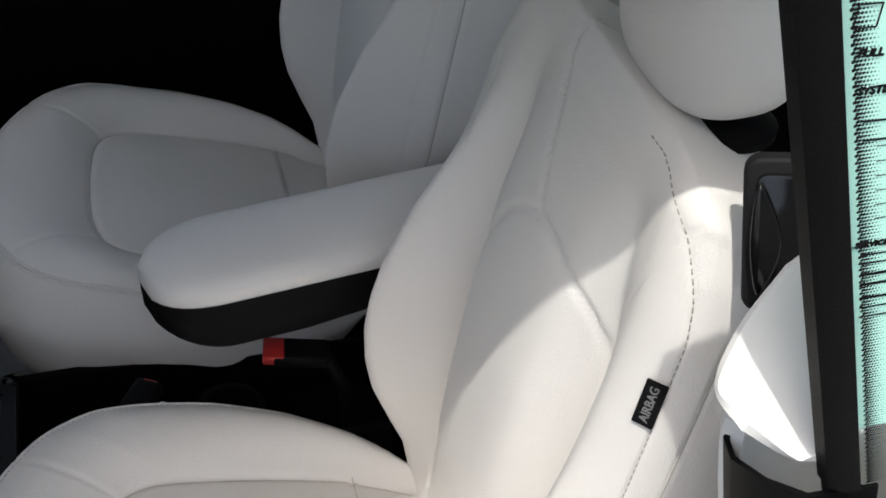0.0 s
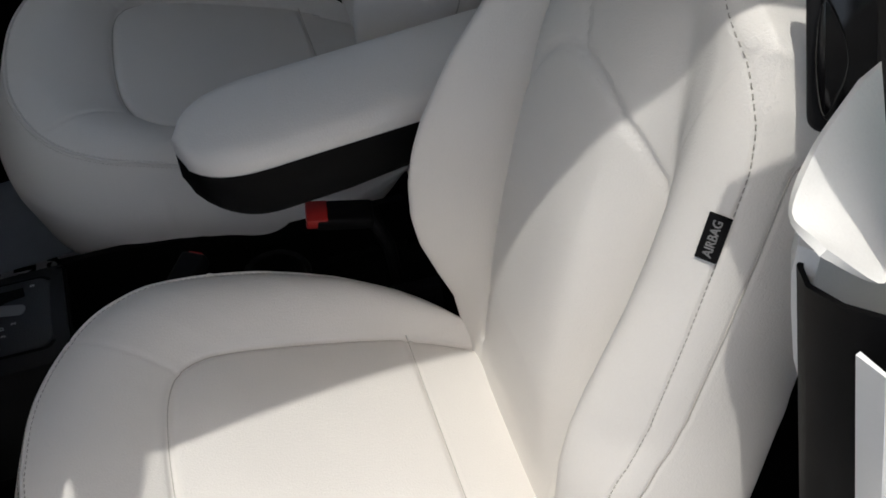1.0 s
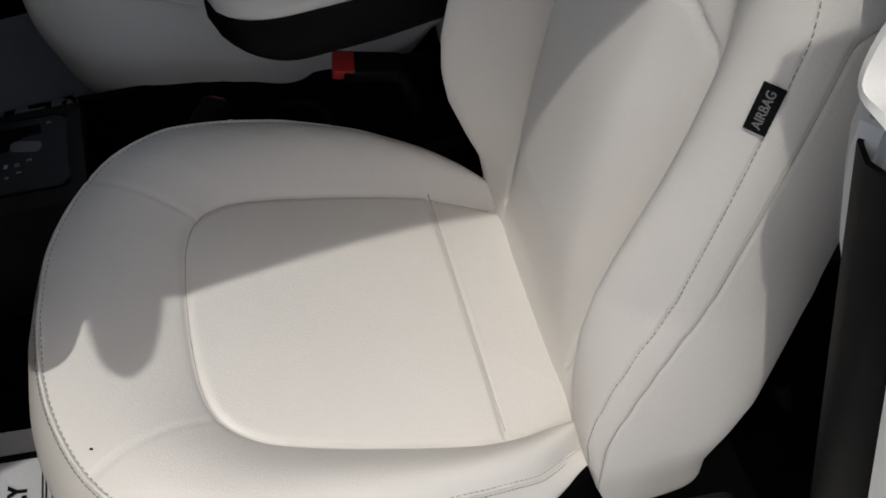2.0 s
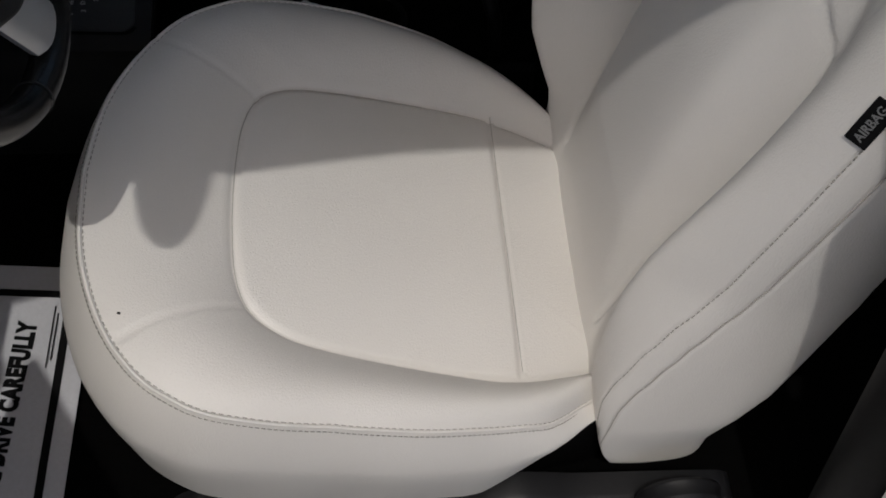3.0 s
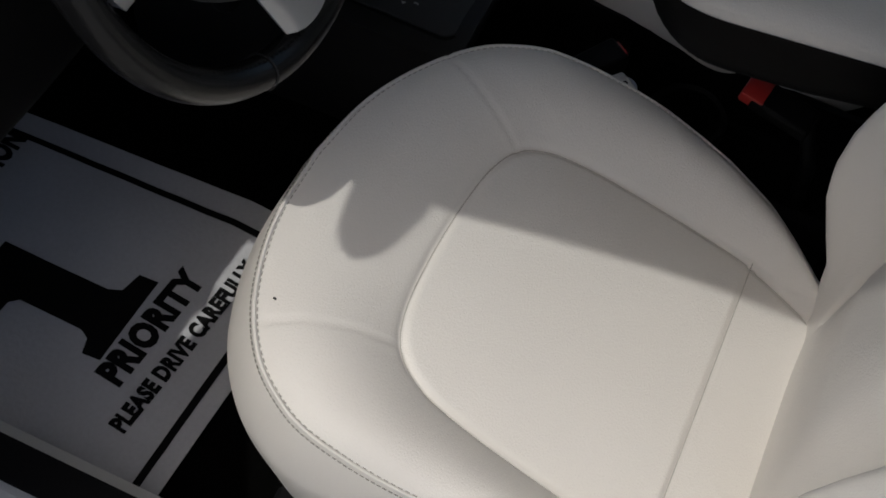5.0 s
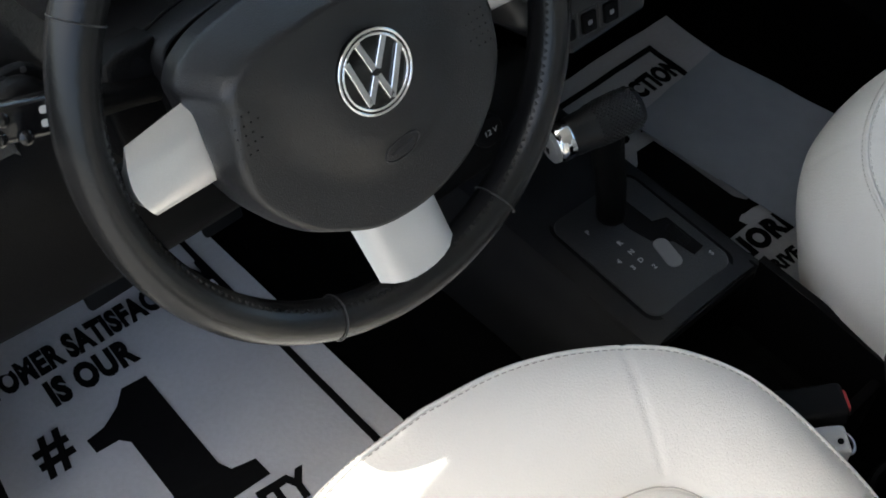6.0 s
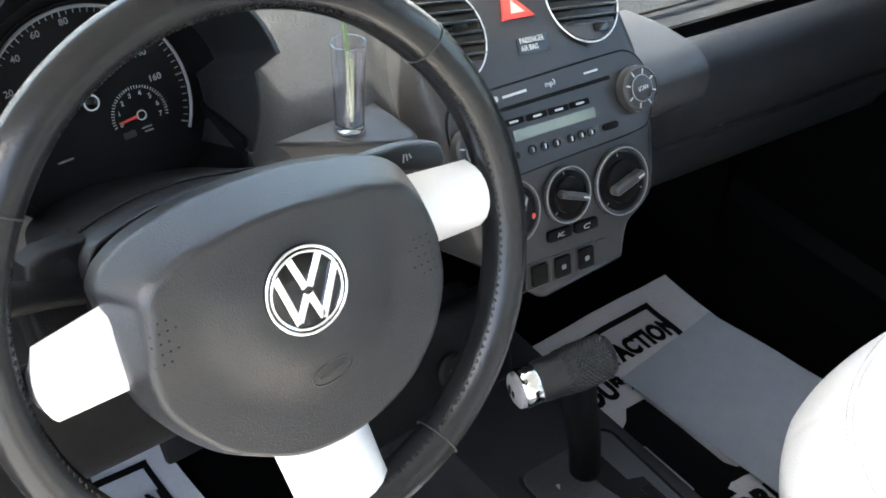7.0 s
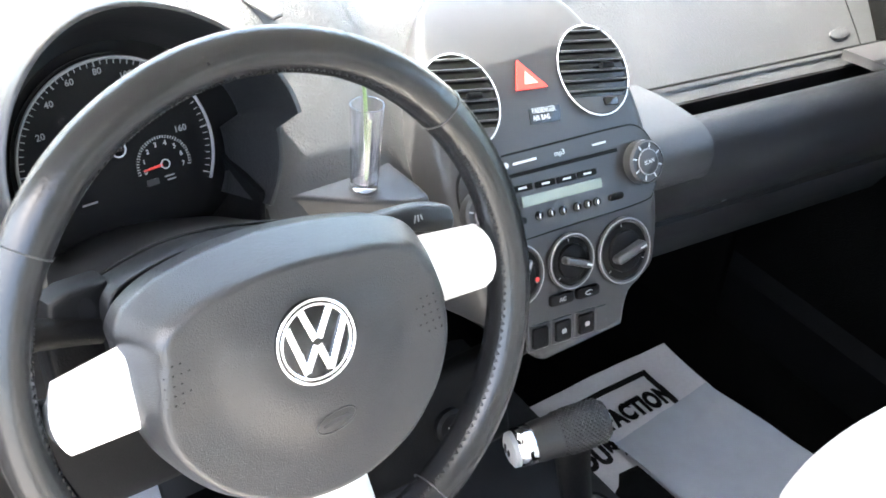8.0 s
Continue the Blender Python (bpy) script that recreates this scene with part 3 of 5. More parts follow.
# sill tread strip
box("sill_tread", (.045, .8, .006), pose(-.70, .45, .118), RUBBER, car, "black ribbed sill strip", .002, 2)
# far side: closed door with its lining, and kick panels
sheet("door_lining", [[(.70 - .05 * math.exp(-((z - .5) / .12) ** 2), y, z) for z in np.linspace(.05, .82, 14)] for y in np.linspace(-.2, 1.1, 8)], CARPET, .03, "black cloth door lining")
for s in (-1, 1):
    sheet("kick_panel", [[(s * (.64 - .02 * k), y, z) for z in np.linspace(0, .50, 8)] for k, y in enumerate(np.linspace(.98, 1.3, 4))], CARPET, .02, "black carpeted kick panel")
    sheet("hinge_post", [[(s * (.70 + .01 * k), y, z) for z in np.linspace(-.05, .84 if k < 2 else .93, 8)] for k, y in enumerate((.825, .88, 1.0, 1.35))], PAINT, .03, "white hinge post and wing")
# roof arch over the cabin
def rail(y):
    return lerp_table(y, [(-1.23, 0.95), (-0.83, 1.1), (-0.43, 1.2), (-0.052, 1.255), (0.021, 1.29), (0.092, 1.325), (0.144, 1.345), (0.203, 1.335), (0.28, 1.305), (0.353, 1.268), (0.45, 1.203), (0.539, 1.143), (0.60, 1.108), (0.66, 1.068), (0.73, 1.012), (0.8, 0.945), (1.003, 0.79), (1.152, 0.7)])
roof_y = np.linspace(-1.15, .87, 42)
def dome(x, y):
    top = lerp_table(y, [(-1.2, 1.05), (-.8, 1.2), (-.3, 1.33), (.2, 1.40), (.5, 1.33), (.7, 1.20), (.87, 1.06)])
    return float(rail(y) + (top - rail(y)) * max(0, 1 - (x / .632) ** 2) ** .6)


sheet("roof", [[(x, y, dome(x, y)) for x in np.linspace(-.632, .632, 31)] for y in roof_y], HEADLINER, .012, "pale roof lining")
for s in (-1, 1):
    tube("roof_rail", [(s * .640, y, float(rail(y))) for y in np.linspace(-1.15, 1.2, 60)], 0.014, PAINT, car, "white roof rail and windscreen pillar", 10)
sheet("windscreen", [[(x, .88 + .67 * v, dome(x, .87) * (1 - v) + .78 * v) for x in np.linspace(-.62, .62, 13)] for v in np.linspace(0, 1, 12)], PANE, .004, "clear windscreen").visible_shadow = False
sheet("rear_wall", [[(x, -1.15 - .1 * (1 - (x / .7) ** 2), z) for x in np.linspace(-.69, .69, 9)] for z in np.linspace(.2, 1.0, 5)], TRIM_WHITE, .02, "cream rear bulkhead")
sheet("cowl", [[(x, 1.20 + .12 * (1 - (x / .7) ** 2), z) for x in np.linspace(-.69, .69, 13)] for z in np.linspace(-.1, .68, 5)], BLACK, .02, "black cowl")
# far side quarter and glass
sheet("quarter_panel", [[(.70, y, z) for z in np.linspace(.1, .84, 6)] for y in np.linspace(-1.2, -.2, 5)], TRIM_WHITE, .03, "cream quarter trim")
p = sheet("side_window", [[(.70 - .07 * (z - .84) / .4, y, z) for z in np.linspace(.84, max(.9, float(rail(y))), 5)] for y in np.linspace(-1.0, .9, 12)], PANE, .004, "clear side window")
p.visible_shadow = False


# ---- rear door jamb: pillar, quarter glass and its posted sheet ----
def jamb_y(z):
    return -0.118 + (z - .832) * 0.288


quarter = [[(-.70 - (0.02 if z < .84 else 0), y, z) for z in np.linspace(.1, .80, 8)] for y in np.linspace(-1.2, -.20, 6)]
sheet("quarter_trim", quarter, TRIM_WHITE, .02, "cream quarter trim")
# cream pillar trim: rounded forward nose, sunlit ledge on top
nose = []
for z, fy, dx in ((.60, -.126, .010), (.64, -.117, .018), (.70, -.098, .028), (.76, -.086, .034), (.80, -.080, .036), (.826, -.080, .034)):
    nose.append([(-.690, fy - .01, z), (-.678, fy, z), (-.678 + dx * .55, fy - .010, z), (-.678 + dx, fy - .040, z), (-.678 + dx * 1.1, fy - .12, z), (-.64, fy - .30, z)])
sheet("pillar_trim", nose, TRIM_WHITE, .006, "cream vinyl pillar trim")
ledge = [[(-.694, -.085, .829), (-.698, -.128, .792), (-.712, -.150, .800)], [(-.660, -.080, .836), (-.655, -.15, .842), (-.65, -.28, .835)], [(-.64, -.100, .868), (-.62, -.18, .90), (-.60, -.32, .92)], [(-.62, -.14, .90), (-.60, -.22, .93), (-.57, -.36, .96)]]
ledge = [[tuple(Vector(q).lerp(Vector((-1.145, .26, 1.425)), .07)) for q in r] for r in ledge]
ledge = [[tuple(q) for q in spline(r, 5)] for r in ledge]
ledge = [[tuple(q) for q in c] for c in zip(*[spline([r[j] for r in ledge], 5) for j in range(len(ledge[0]))])]
sheet("pillar_ledge", ledge, TRIM_WHITE, .006, "sunlit cream trim ledge")
# black seal round the opening, then the painted jamb
seal = [(-.733, jamb_y(z) - .011, z) for z in np.linspace(1.19, .80, 20)]
tube("door_seal", seal, .009, RUBBER, car, "black rubber door seal", 10)
sheet("jamb_panel", [[(-.676, -.095 + (z - .81) * .18, z), (-.684, -.083 + (z - .81) * .18, z), (-.700, -.080 + (z - .81) * .18, z), (-.722, -.092 + (z - .81) * .18, z), (-.740, -.112 + (z - .81) * .18, z), (-.742, -.16 + (z - .81) * .18, z)] for z in np.linspace(.10, .812, 12)], BLACK, .004, "black jamb panel")
sheet("body_side", [[(-.745, -.092 + (z - .798) * .21, z), (-.765, -.098 + (z - .798) * .21, z), (-.778, -.16 + (z - .798) * .21, z), (-.79, -1.0, z)] for z in np.linspace(.08, .79, 12)], PAINT, .004, "white painted body side")
# black pillar cover above the belt line
sheet("pillar_cover", [[(-.728, jamb_y(z) - .012, z), (-.738, jamb_y(z) - .001, z), (-.746, jamb_y(z) - .002, z), (-.751, jamb_y(z) - .009, z), (-.752, jamb_y(z) - .018, z)] for z in np.linspace(.825, 1.19, 14)], BLACK, .004, "black pillar cover")
qw = sheet("quarter_window", [[(-.752, jamb_y(z) - .0185, z), (-.752, jamb_y(z) - .25, z), (-.74, jamb_y(z) - .60, z)] for z in np.linspace(.83, 1.23, 6)], PANE, .004, "clear quarter window")
qw.visible_shadow = False
# printed dot band at the glass edge
dots = []
for i in range(172):
    z = .835 + i * .00225
    for k in range(7):
        r = .00128 - .00016 * k
        c = np.array((-.7572, jamb_y(z) - .0215 - k * .0019 - (i % 2) * .0011, z))
        ring = [c + r * np.array((0, math.cos(a), math.sin(a))) for a in np.linspace(0, 2 * math.pi, 7)[:-1]]
        dots.append((ring, [(0, 1, 2, 3, 4, 5)]))
many("dot_band", dots, INK, qw, "black printed dot band", False)
sheet_m = frame_of((-.746, jamb_y(1.0) - .136, 1.0), (0, -1, -.03), (0, .288, 1))
guide = tagged(new("window_notice"), "teal printed notice sheet taped inside the quarter window", "notice")
guide.location = (-.746, -.22, 1.0)
slab("paper", [(-.124 + .277 * .125, -.125), (.11 + .277 * .125, -.125), (.11 - .277 * .235, .235), (-.124 - .277 * .235, .235)], .0006, sheet_m, TEAL, guide, "teal paper")
gm = sheet_m @ pose(0, 0, .0012)


def row_v(z):
    return (z - 1.0) * 1.04


def row_u(u, z):
    return u + .007 - .277 * row_v(z)


for z in (1.089, 1.080, 1.071, 1.062, 1.053, 1.044):
    box("ruled_line", (.20, .0005, .0002), gm @ pose(row_u(-.010, z), row_v(z), 0), INK, guide, "", 0)
bm = bmesh.new()
for dx_, dy_, w_, h_ in ((0, .006, .012, .0008), (0, -.006, .012, .0008), (.006, 0, .0008, .012), (-.006, 0, .0008, .012)):
    bmesh.ops.create_cube(bm, size=1, matrix=gm @ pose(row_u(-.1165, 1.160) + dx_, row_v(1.160) + dy_, 0) @ Matrix.Diagonal((w_, h_, .0003, 1)))
from_bm("tick_box", bm, INK, guide, "", False)
lettering("notice_text", "W", .022, gm @ pose(row_u(-.094, 1.160), row_v(1.160), 0), INK, guide, bold=.0005)
for z, txt, sz, bd in ((1.141, "FULL", .0060, .0002), (1.121, "SYSTEMS CO", .0060, .0002), (1.027, "SERVICE", .0052, .0002)):
    lettering("notice_text", txt, sz, gm @ pose(row_u(-.121, z), row_v(z), 0), INK, guide, bold=bd, align="LEFT")
for z, u0, wd, h_ in ((1.178, -.118, .07, .0022), (1.141, -.094, .05, .0030), (1.134, -.090, .04, .0022), (1.127, -.090, .03, .0022), (1.104, -.118, .030, .0020), (1.093, -.118, .026, .0020), (1.020, -.118, .06, .0018), (1.014, -.118, .05, .0018), (1.006, -.118, .035, .0036), (.999, -.118, .045, .0036), (.989, -.118, .04, .0032), (.982, -.118, .055, .0018), (.975, -.118, .05, .0018)):
    box("text_bar", (wd, h_ * .6, .0002), gm @ pose(row_u(u0, z) + wd / 2, row_v(z), 0), INK, guide, "", 0)
# the driver's door, swung wide open ahead of the opening
door = tagged(new("open_door"), "white car door swung open, black inner lining")
door.parent, door.location = car, (-.74, .58, .4)
dd = Vector((-math.sin(radians(60)), -math.cos(radians(60)), 0))
nn = Vector((dd.y, -dd.x, 0))
for nm, off, mt, lb in (("outer_skin", .0, PAINT, "white painted skin"), ("inner_lining", .075, BLACK, "black lining")):
    rows = []
    for i in range(9):
        q = i / 8
        rows.append([tuple(Vector((-.745, .87, z)) + dd * (1.12 * q * (1 - .10 * abs(z - .45))) - nn * (off + .03 * math.sin((z - .05) * 3.6))) for z in np.linspace(.02, .83, 9)])
    sheet(nm, rows, mt, .012, lb, parent=door)
box("door_pull", (.03, .20, .04), Matrix.Translation(Vector((-.745, .87, .60)) + dd * .55 - nn * .12) @ pose(0, 0, 0, 0, 0, 30), BLACK, door, "black door pull", .01, 2)
# an unseen flap at the roof edge, added to cast the cushion's rounded shadow
shadow_flap = tagged(new("unseen_flap"), "unseen grey flap at the roof edge, shaped to shade the driver's cushion", "sun visor")
shadow_flap.location = (-.70, .58, 1.2)
slab("flap_panel", spline([(-.003, .24), (-.016, .188), (-.027, .052), (-.024, .004), (-.018, -.013), (-.004, -.004), (.017, .040), (.045, .151), (.062, .24)], 6), .012, frame_of((-.706, .578, 1.052), (0, 1, 0), (0, 0, 1)), HEADLINER, shadow_flap, "grey cloth panel", .004, 2)
tube("flap_rod", [(-.700, .578, 1.24), (-.64, .578, 1.285)], .005, BLACK, shadow_flap, "black pivot rod", 8)


# ---- floor mats ----
def mat_thing(centre, turn, full):
    m = Matrix.Translation((centre[0], centre[1], .012)) @ pose(0, 0, 0, 0, 0, turn)
    mat = thing("paper_floor_mat", "grey-white printed paper floor mat" + (" on black carpet" if full else " partly under a blue sheet"), "floor mat", (centre[0], centre[1], .012), "paper floor mats")
    nx, ny = 30, 36

    def taper(v):
        return 1 - .17 * min(max((v + .13) / .4, 0), 1) if full else 1.0

    V = []
    for j in range(ny):
        for i in range(nx):
            v = (j / (ny - 1)) * (.556 if full else .512) - (.256 if full else .24)
            u = (i / (nx - 1) - .5) * .47 * taper(v)
            h = .003 * noise.noise((u * 7 + centre[0] * 9, v * 7, 0)) + .0015 * noise.noise((u * 22, v * 22, 3 + centre[0]))
            edge_lift = .014 * max(0, (v - .22) / .08) ** 2 * (0.6 + 0.4 * math.sin(u * 14))
            V.append(m @ Vector((u, v, h + edge_lift)))
    F = grid_faces(ny, nx)
    k = len(V)
    V2 = [v - Vector((0, 0, .0012)) for v in V]
    put("paper", V + V2, F + [tuple(i + k for i in f[::-1]) for f in F], PAPER, mat, "creased grey-white paper")

    def drape(ob):
        for v in ob.data.vertices:
            w = ob.matrix_local @ v.co + Vector((centre[0], centre[1], .012))
            loc = m.inverted() @ w
            u, vv = loc.x, loc.y
            h = .003 * noise.noise((u * 7 + centre[0] * 9, vv * 7, 0)) + .0015 * noise.noise((u * 22, vv * 22, 3 + centre[0]))
            v.co.z += h + .014 * max(0, (vv - .22) / .08) ** 2 * (0.6 + 0.4 * math.sin(u * 14))

    up = pose(0, 0, .0016)
    border = []
    r, f_, k_ = (.195, .262, -.228) if full else (.165, .240, -.212)
    for (ax, ay), (bx, by) in (((-r, f_), (r, f_)), ((r, f_), (r, k_)), ((r, k_), (-r, k_)), ((-r, k_), (-r, f_))):
        n = 24
        d = Vector((bx - ax, by - ay)).normalized()
        q = Vector((-d.y, d.x)) * .005
        a2, b2 = Vector((ax, ay)) - d * .005, Vector((bx, by)) + d * .005
        vs = []
        for i in range(n + 1):
            c = a2.lerp(b2, i / n)
            vs += [m @ Vector(((c.x + q.x) * taper(c.y), c.y + q.y, .0016)), m @ Vector(((c.x - q.x) * taper(c.y), c.y - q.y, .0016))]
        border.append((vs, grid_faces(n + 1, 2, flip=True)))
    V, F = [], []
    for vs, fs in border:
        k = len(V)
        V += vs
        F += [tuple(i + k for i in f) for f in fs]
    drape(put("border", V, F, INK, mat, "black printed border", False))
    T = m @ up if full else m @ up @ Matrix.Translation((.006, .0115, 0)) @ Matrix.Diagonal((1, .906, 1, 1))
    drape(lettering("line", "CUSTOMER SATISFACTION", .048, T @ pose(-.014, .197, 0), INK, mat, squeeze=.58, bold=.0028))
    drape(lettering("line", "IS OUR", .049, T @ pose(-.025, .148, 0), INK, mat, squeeze=.68, bold=.0030))
    drape(lettering("line", "#", .075, T @ pose(-.109, .080, 0), INK, mat, squeeze=.9, bold=.0022))
    one = [(-.072, .069), (-.048, .073), (-.022, .089), (-.006, .108), (.026, .106), (.027, .090), (.034, -.048), (.042, -.064), (.071, -.069), (.074, -.096), (-.050, -.098), (-.053, -.073), (-.034, -.067), (-.028, -.054), (-.032, .036), (-.042, .047), (-.070, .048)]
    bm = bmesh.new()
    bm.faces.new([bm.verts.new(T @ Vector((a, b, 0))) for a, b in one])
    bmesh.ops.triangulate(bm, faces=bm.faces)
    bmesh.ops.subdivide_edges(bm, edges=bm.edges, cuts=2)
    drape(from_bm("numeral_one", bm, INK, mat, "large black printed 1", False))
    drape(lettering("line", "PRIORITY", .048, T @ pose(.018, -.126, 0, 0, 0, -2.5), INK, mat, squeeze=.79, bold=.0030))
    drape(lettering("line", "PLEASE DRIVE CAREFULLY", .030, T @ pose(.020, -.176, 0, 0, 0, -3), INK, mat, squeeze=.72, bold=.0018))
    for k_ in (0, 1):
        drape(box("text_bar", (.085 - .02 * k_, .0016, .0003), T @ pose(.135, (-.212 if full else -.196) - .0045 * k_, 0), INK, mat, "", 0))
    return mat


mat_thing((-.470, .852), -4.0, True)
mat_thing((.270, .700), -1.0, False)
cover = tagged(new("paper_sheet"), "plain blue-grey protective sheet lying over a floor mat", "paper sheet")
cover.location = (.4, .7, .03)
cq = [Vector(q) for q in ((.297, .848), (.490, .863), (.540, .50), (.330, .46))]
rows = []
for j in range(20):
    a, b = cq[0].lerp(cq[3], j / 19), cq[1].lerp(cq[2], j / 19)
    rows.append([(*(a.lerp(b, i / 15)), .024 + .004 * noise.noise((i * .35, j * .3, 7)) + .006 * (i / 15) ** 3) for i in range(16)])
sheet("sheet", rows, SHEET, .0008, "plain blue-grey sheet", parent=cover)


# ---- centre console ----
console = thing("centre_console", "black plastic centre console with gear gate and storage bins", "console", (0, .5, .1))
sec = [(-.098, .02), (-.095, .15), (-.084, .214), (-.068, .240), (.066, .240), (.078, .216), (.088, .15), (.094, .02)]
sheet("console_body", [[(x * s, y, z) for x, z in spline(sec, 3)] for y, s in ((.495, 1.0), (.55, 1.0), (.62, 1.0), (.70, 1.0), (.80, 1.03), (.95, 1.08))], LOWER, .004, "black console body", parent=console)
# bins behind the gate: side walls and a floor, open on top
for s in (-1, 1):
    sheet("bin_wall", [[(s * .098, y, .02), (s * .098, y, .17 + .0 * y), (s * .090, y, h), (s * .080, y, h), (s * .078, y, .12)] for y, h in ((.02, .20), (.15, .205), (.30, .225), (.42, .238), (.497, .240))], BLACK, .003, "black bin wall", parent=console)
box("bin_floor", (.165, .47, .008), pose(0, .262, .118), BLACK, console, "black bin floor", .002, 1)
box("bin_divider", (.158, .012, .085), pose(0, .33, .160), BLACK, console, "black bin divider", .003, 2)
lathe("cup_holder", [(.036, .0), (.040, .004), (.042, .07), (.047, .074), (.049, .070), (.046, 0)], pose(0, .225, .125), BLACK, console, "black round cup holder", 40)
box("bin_lip", (.150, .014, .012), pose(0, .498, .237), BLACK, console, "black bin lip", .004, 2)
gate_m = frame_of((0, .593, .2415), (1, -.03, 0), (0, 1, 0))
slab("gate_plate", rrect(.120, .160, .016, 6), .006, gate_m, DASH, console, "dark grey gear gate plate", .003, 2)
groove = rrect(.128, .168, .018, 6)
slab("gate_groove", groove, .0035, gate_m, INK, console, "black groove round the plate", 0)
slab("gate_slot", [(.004, .064), (.028, .064), (.030, .012), (.046, .006), (.047, -.046), (.032, -.048), (.028, -.022), (.010, -.006), (.004, .02)], .0008, gate_m @ pose(0, 0, .006), INK, console, "black lever slot")
slab("gate_window", rrect(.018, .040, .008, 5), .0010, gate_m @ pose(.012, -.028, .006, 0, 0, -12), GREY_PRINT, console, "grey oval gear window", .0004, 1)
slab("gate_slider", rrect(.011, .030, .003, 4), .0016, gate_m @ pose(.038, -.018, .006), BLACK, console, "black lock slider", .0004, 1)
for ch, gx, gy in (("P", -.034, .045), ("R", -.018, .013), ("N", -.017, -.003), ("4", -.036, -.004), ("D", -.017, -.017), ("3", -.030, -.019), ("2", -.012, -.032), ("S", .047, -.058)):
    lettering("gear_letter", ch, .0080, gate_m @ pose(gx, gy, .0066), WHITE_PRINT, console, bold=.0002)
# shifter: leaning neck, T handle with knurled grip and chrome button end
shift = thing("gear_shifter", "black T-handle gear shifter with knurled grip and chrome button", "gear lever", (0, .63, .25))
axis_a, axis_b = np.array((-.108, .640, .437)), np.array((-.004, .612, .452))
ax = (axis_b - axis_a) / np.linalg.norm(axis_b - axis_a)
neck = spline([(.004, .640, .245), (-.004, .640, .30), (-.022, .636, .36), (-.042, .628, .420), (-.046, .626, .44)], 6)
tube("shifter_neck", neck, [.016 + .003 * (i / (len(neck) - 1)) ** 2 for i in range(len(neck))], BLACK, shift, "black moulded neck", 14)
hm = frame_of(axis_a, (0, .2, 1), np.cross(ax, (0, .2, 1)))
hm = Matrix((Vector(np.cross(ax, (0, 0, 1))).normalized(), Vector(np.cross(np.cross(ax, (0, 0, 1)), ax) * -1).normalized(), Vector(ax))).transposed().to_4x4()
hm.translation = Vector(axis_a)
lathe("shifter_grip", [(.014, .020), (.0185, .021), (.0195, .026), (.0200, .042), (.0205, .043), (.0215, .055), (.0215, .078), (.0208, .088), (.0175, .094), (.011, .0965), (.003, .097)], hm, SHIELD, shift, "black handle", 40)
knurl = []
for i in range(22):
    for k in range(26):
        th, h = math.pi * 2 * (k + .5 * (i % 2)) / 26, .046 + i * .0020
        r = .0216 if .054 < h < .080 else .0208
        c = Vector((r * math.cos(th), r * math.sin(th), h))
        t1, t2 = Vector((-math.sin(th), math.cos(th), 0)) * .0022, Vector((0, 0, .0020))
        n_ = Vector((math.cos(th), math.sin(th), 0)) * .0009
        knurl.append(([hm @ (c + t1), hm @ (c + t2), hm @ (c - t1), hm @ (c - t2), hm @ (c + n_)], [(0, 1, 4), (1, 2, 4), (2, 3, 4), (3, 0, 4)]))
many("knurling", knurl, SHIELD, shift, "black diamond knurling", False)
lathe("chrome_collar", [(.0175, .004), (.0190, .006), (.0190, .019), (.0175, .021)], hm, CHROME, shift, "polished chrome collar", 40)
lathe("chrome_button", [(.004, -.0035), (.012, -.003), (.0165, -.0005), (.0170, .004)], hm, GREY_PRINT, shift, "pale push button", 40)
for a in (0, 1):
    slab("button_mark", rrect(.0042, .010 - .003 * a, .001, 2), .0012, hm @ pose(-.004 + a * .0075, -.001 * a, -.0042), INK, shift, "dark mark")

# centre armrest between the seats
arm = thing("padded_armrest", "cream leather padded centre armrest with black plastic underside", "armrest", (-.04, .12, .5))


def arm_ring(y, hw, zc, top, bot, cxm):
    pts = spline([(-hw, 0), (-hw * .97, top * .55), (-hw * .72, top * .95), (0, top * 1.05), (hw * .72, top * .95), (hw * .97, top * .55), (hw, 0)], 5)
    return [(cxm + q[0], y, zc + q[1]) for q in pts]


rows, rows2 = [], []
for y in np.linspace(-.16, .306, 44):
    e = max(0.0, (y - .20) / .106)
    hw = .072 * math.sqrt(max(1 - e ** 2.6, 0.0004))
    zc = .488 + .03 * (.30 - y) * .55
    cxm = -.048 + (y - .3) * -.08
    rows.append(arm_ring(y, hw, zc, .034 * (1 - .35 * e ** 3), 0, cxm))
    depth = .085 * (1 - .6 * e ** 2.0) * (1 - .35 * max(0, (.12 - y) / .28))
    pts = spline([(-hw * 1.02, .001), (-hw * .98, -depth * .5), (-hw * .7, -depth), (hw * .7, -depth), (hw * .98, -depth * .5), (hw * 1.02, .001)], 4)
    rows2.append([(cxm + q[0], y, zc + q[1]) for q in pts])
nA = len(rows[0])
put("armrest_pad", [q for r in rows for q in r], grid_faces(len(rows), nA) + [tuple(range(nA)), tuple((len(rows) - 1) * nA + j for j in range(nA))], LEATHER, arm, "cream leather armrest pad")
nB = len(rows2[0])
put("armrest_shell", [q for r in rows2 for q in r], grid_faces(len(rows2), nB, flip=True) + [tuple(range(nB)), tuple((len(rows2) - 1) * nB + j for j in range(nB))], BLACK, arm, "black plastic armrest shell")
box("armrest_post", (.08, .07, .40), pose(-.02, -.10, .30), BLACK, arm, "black armrest post", .01, 2)
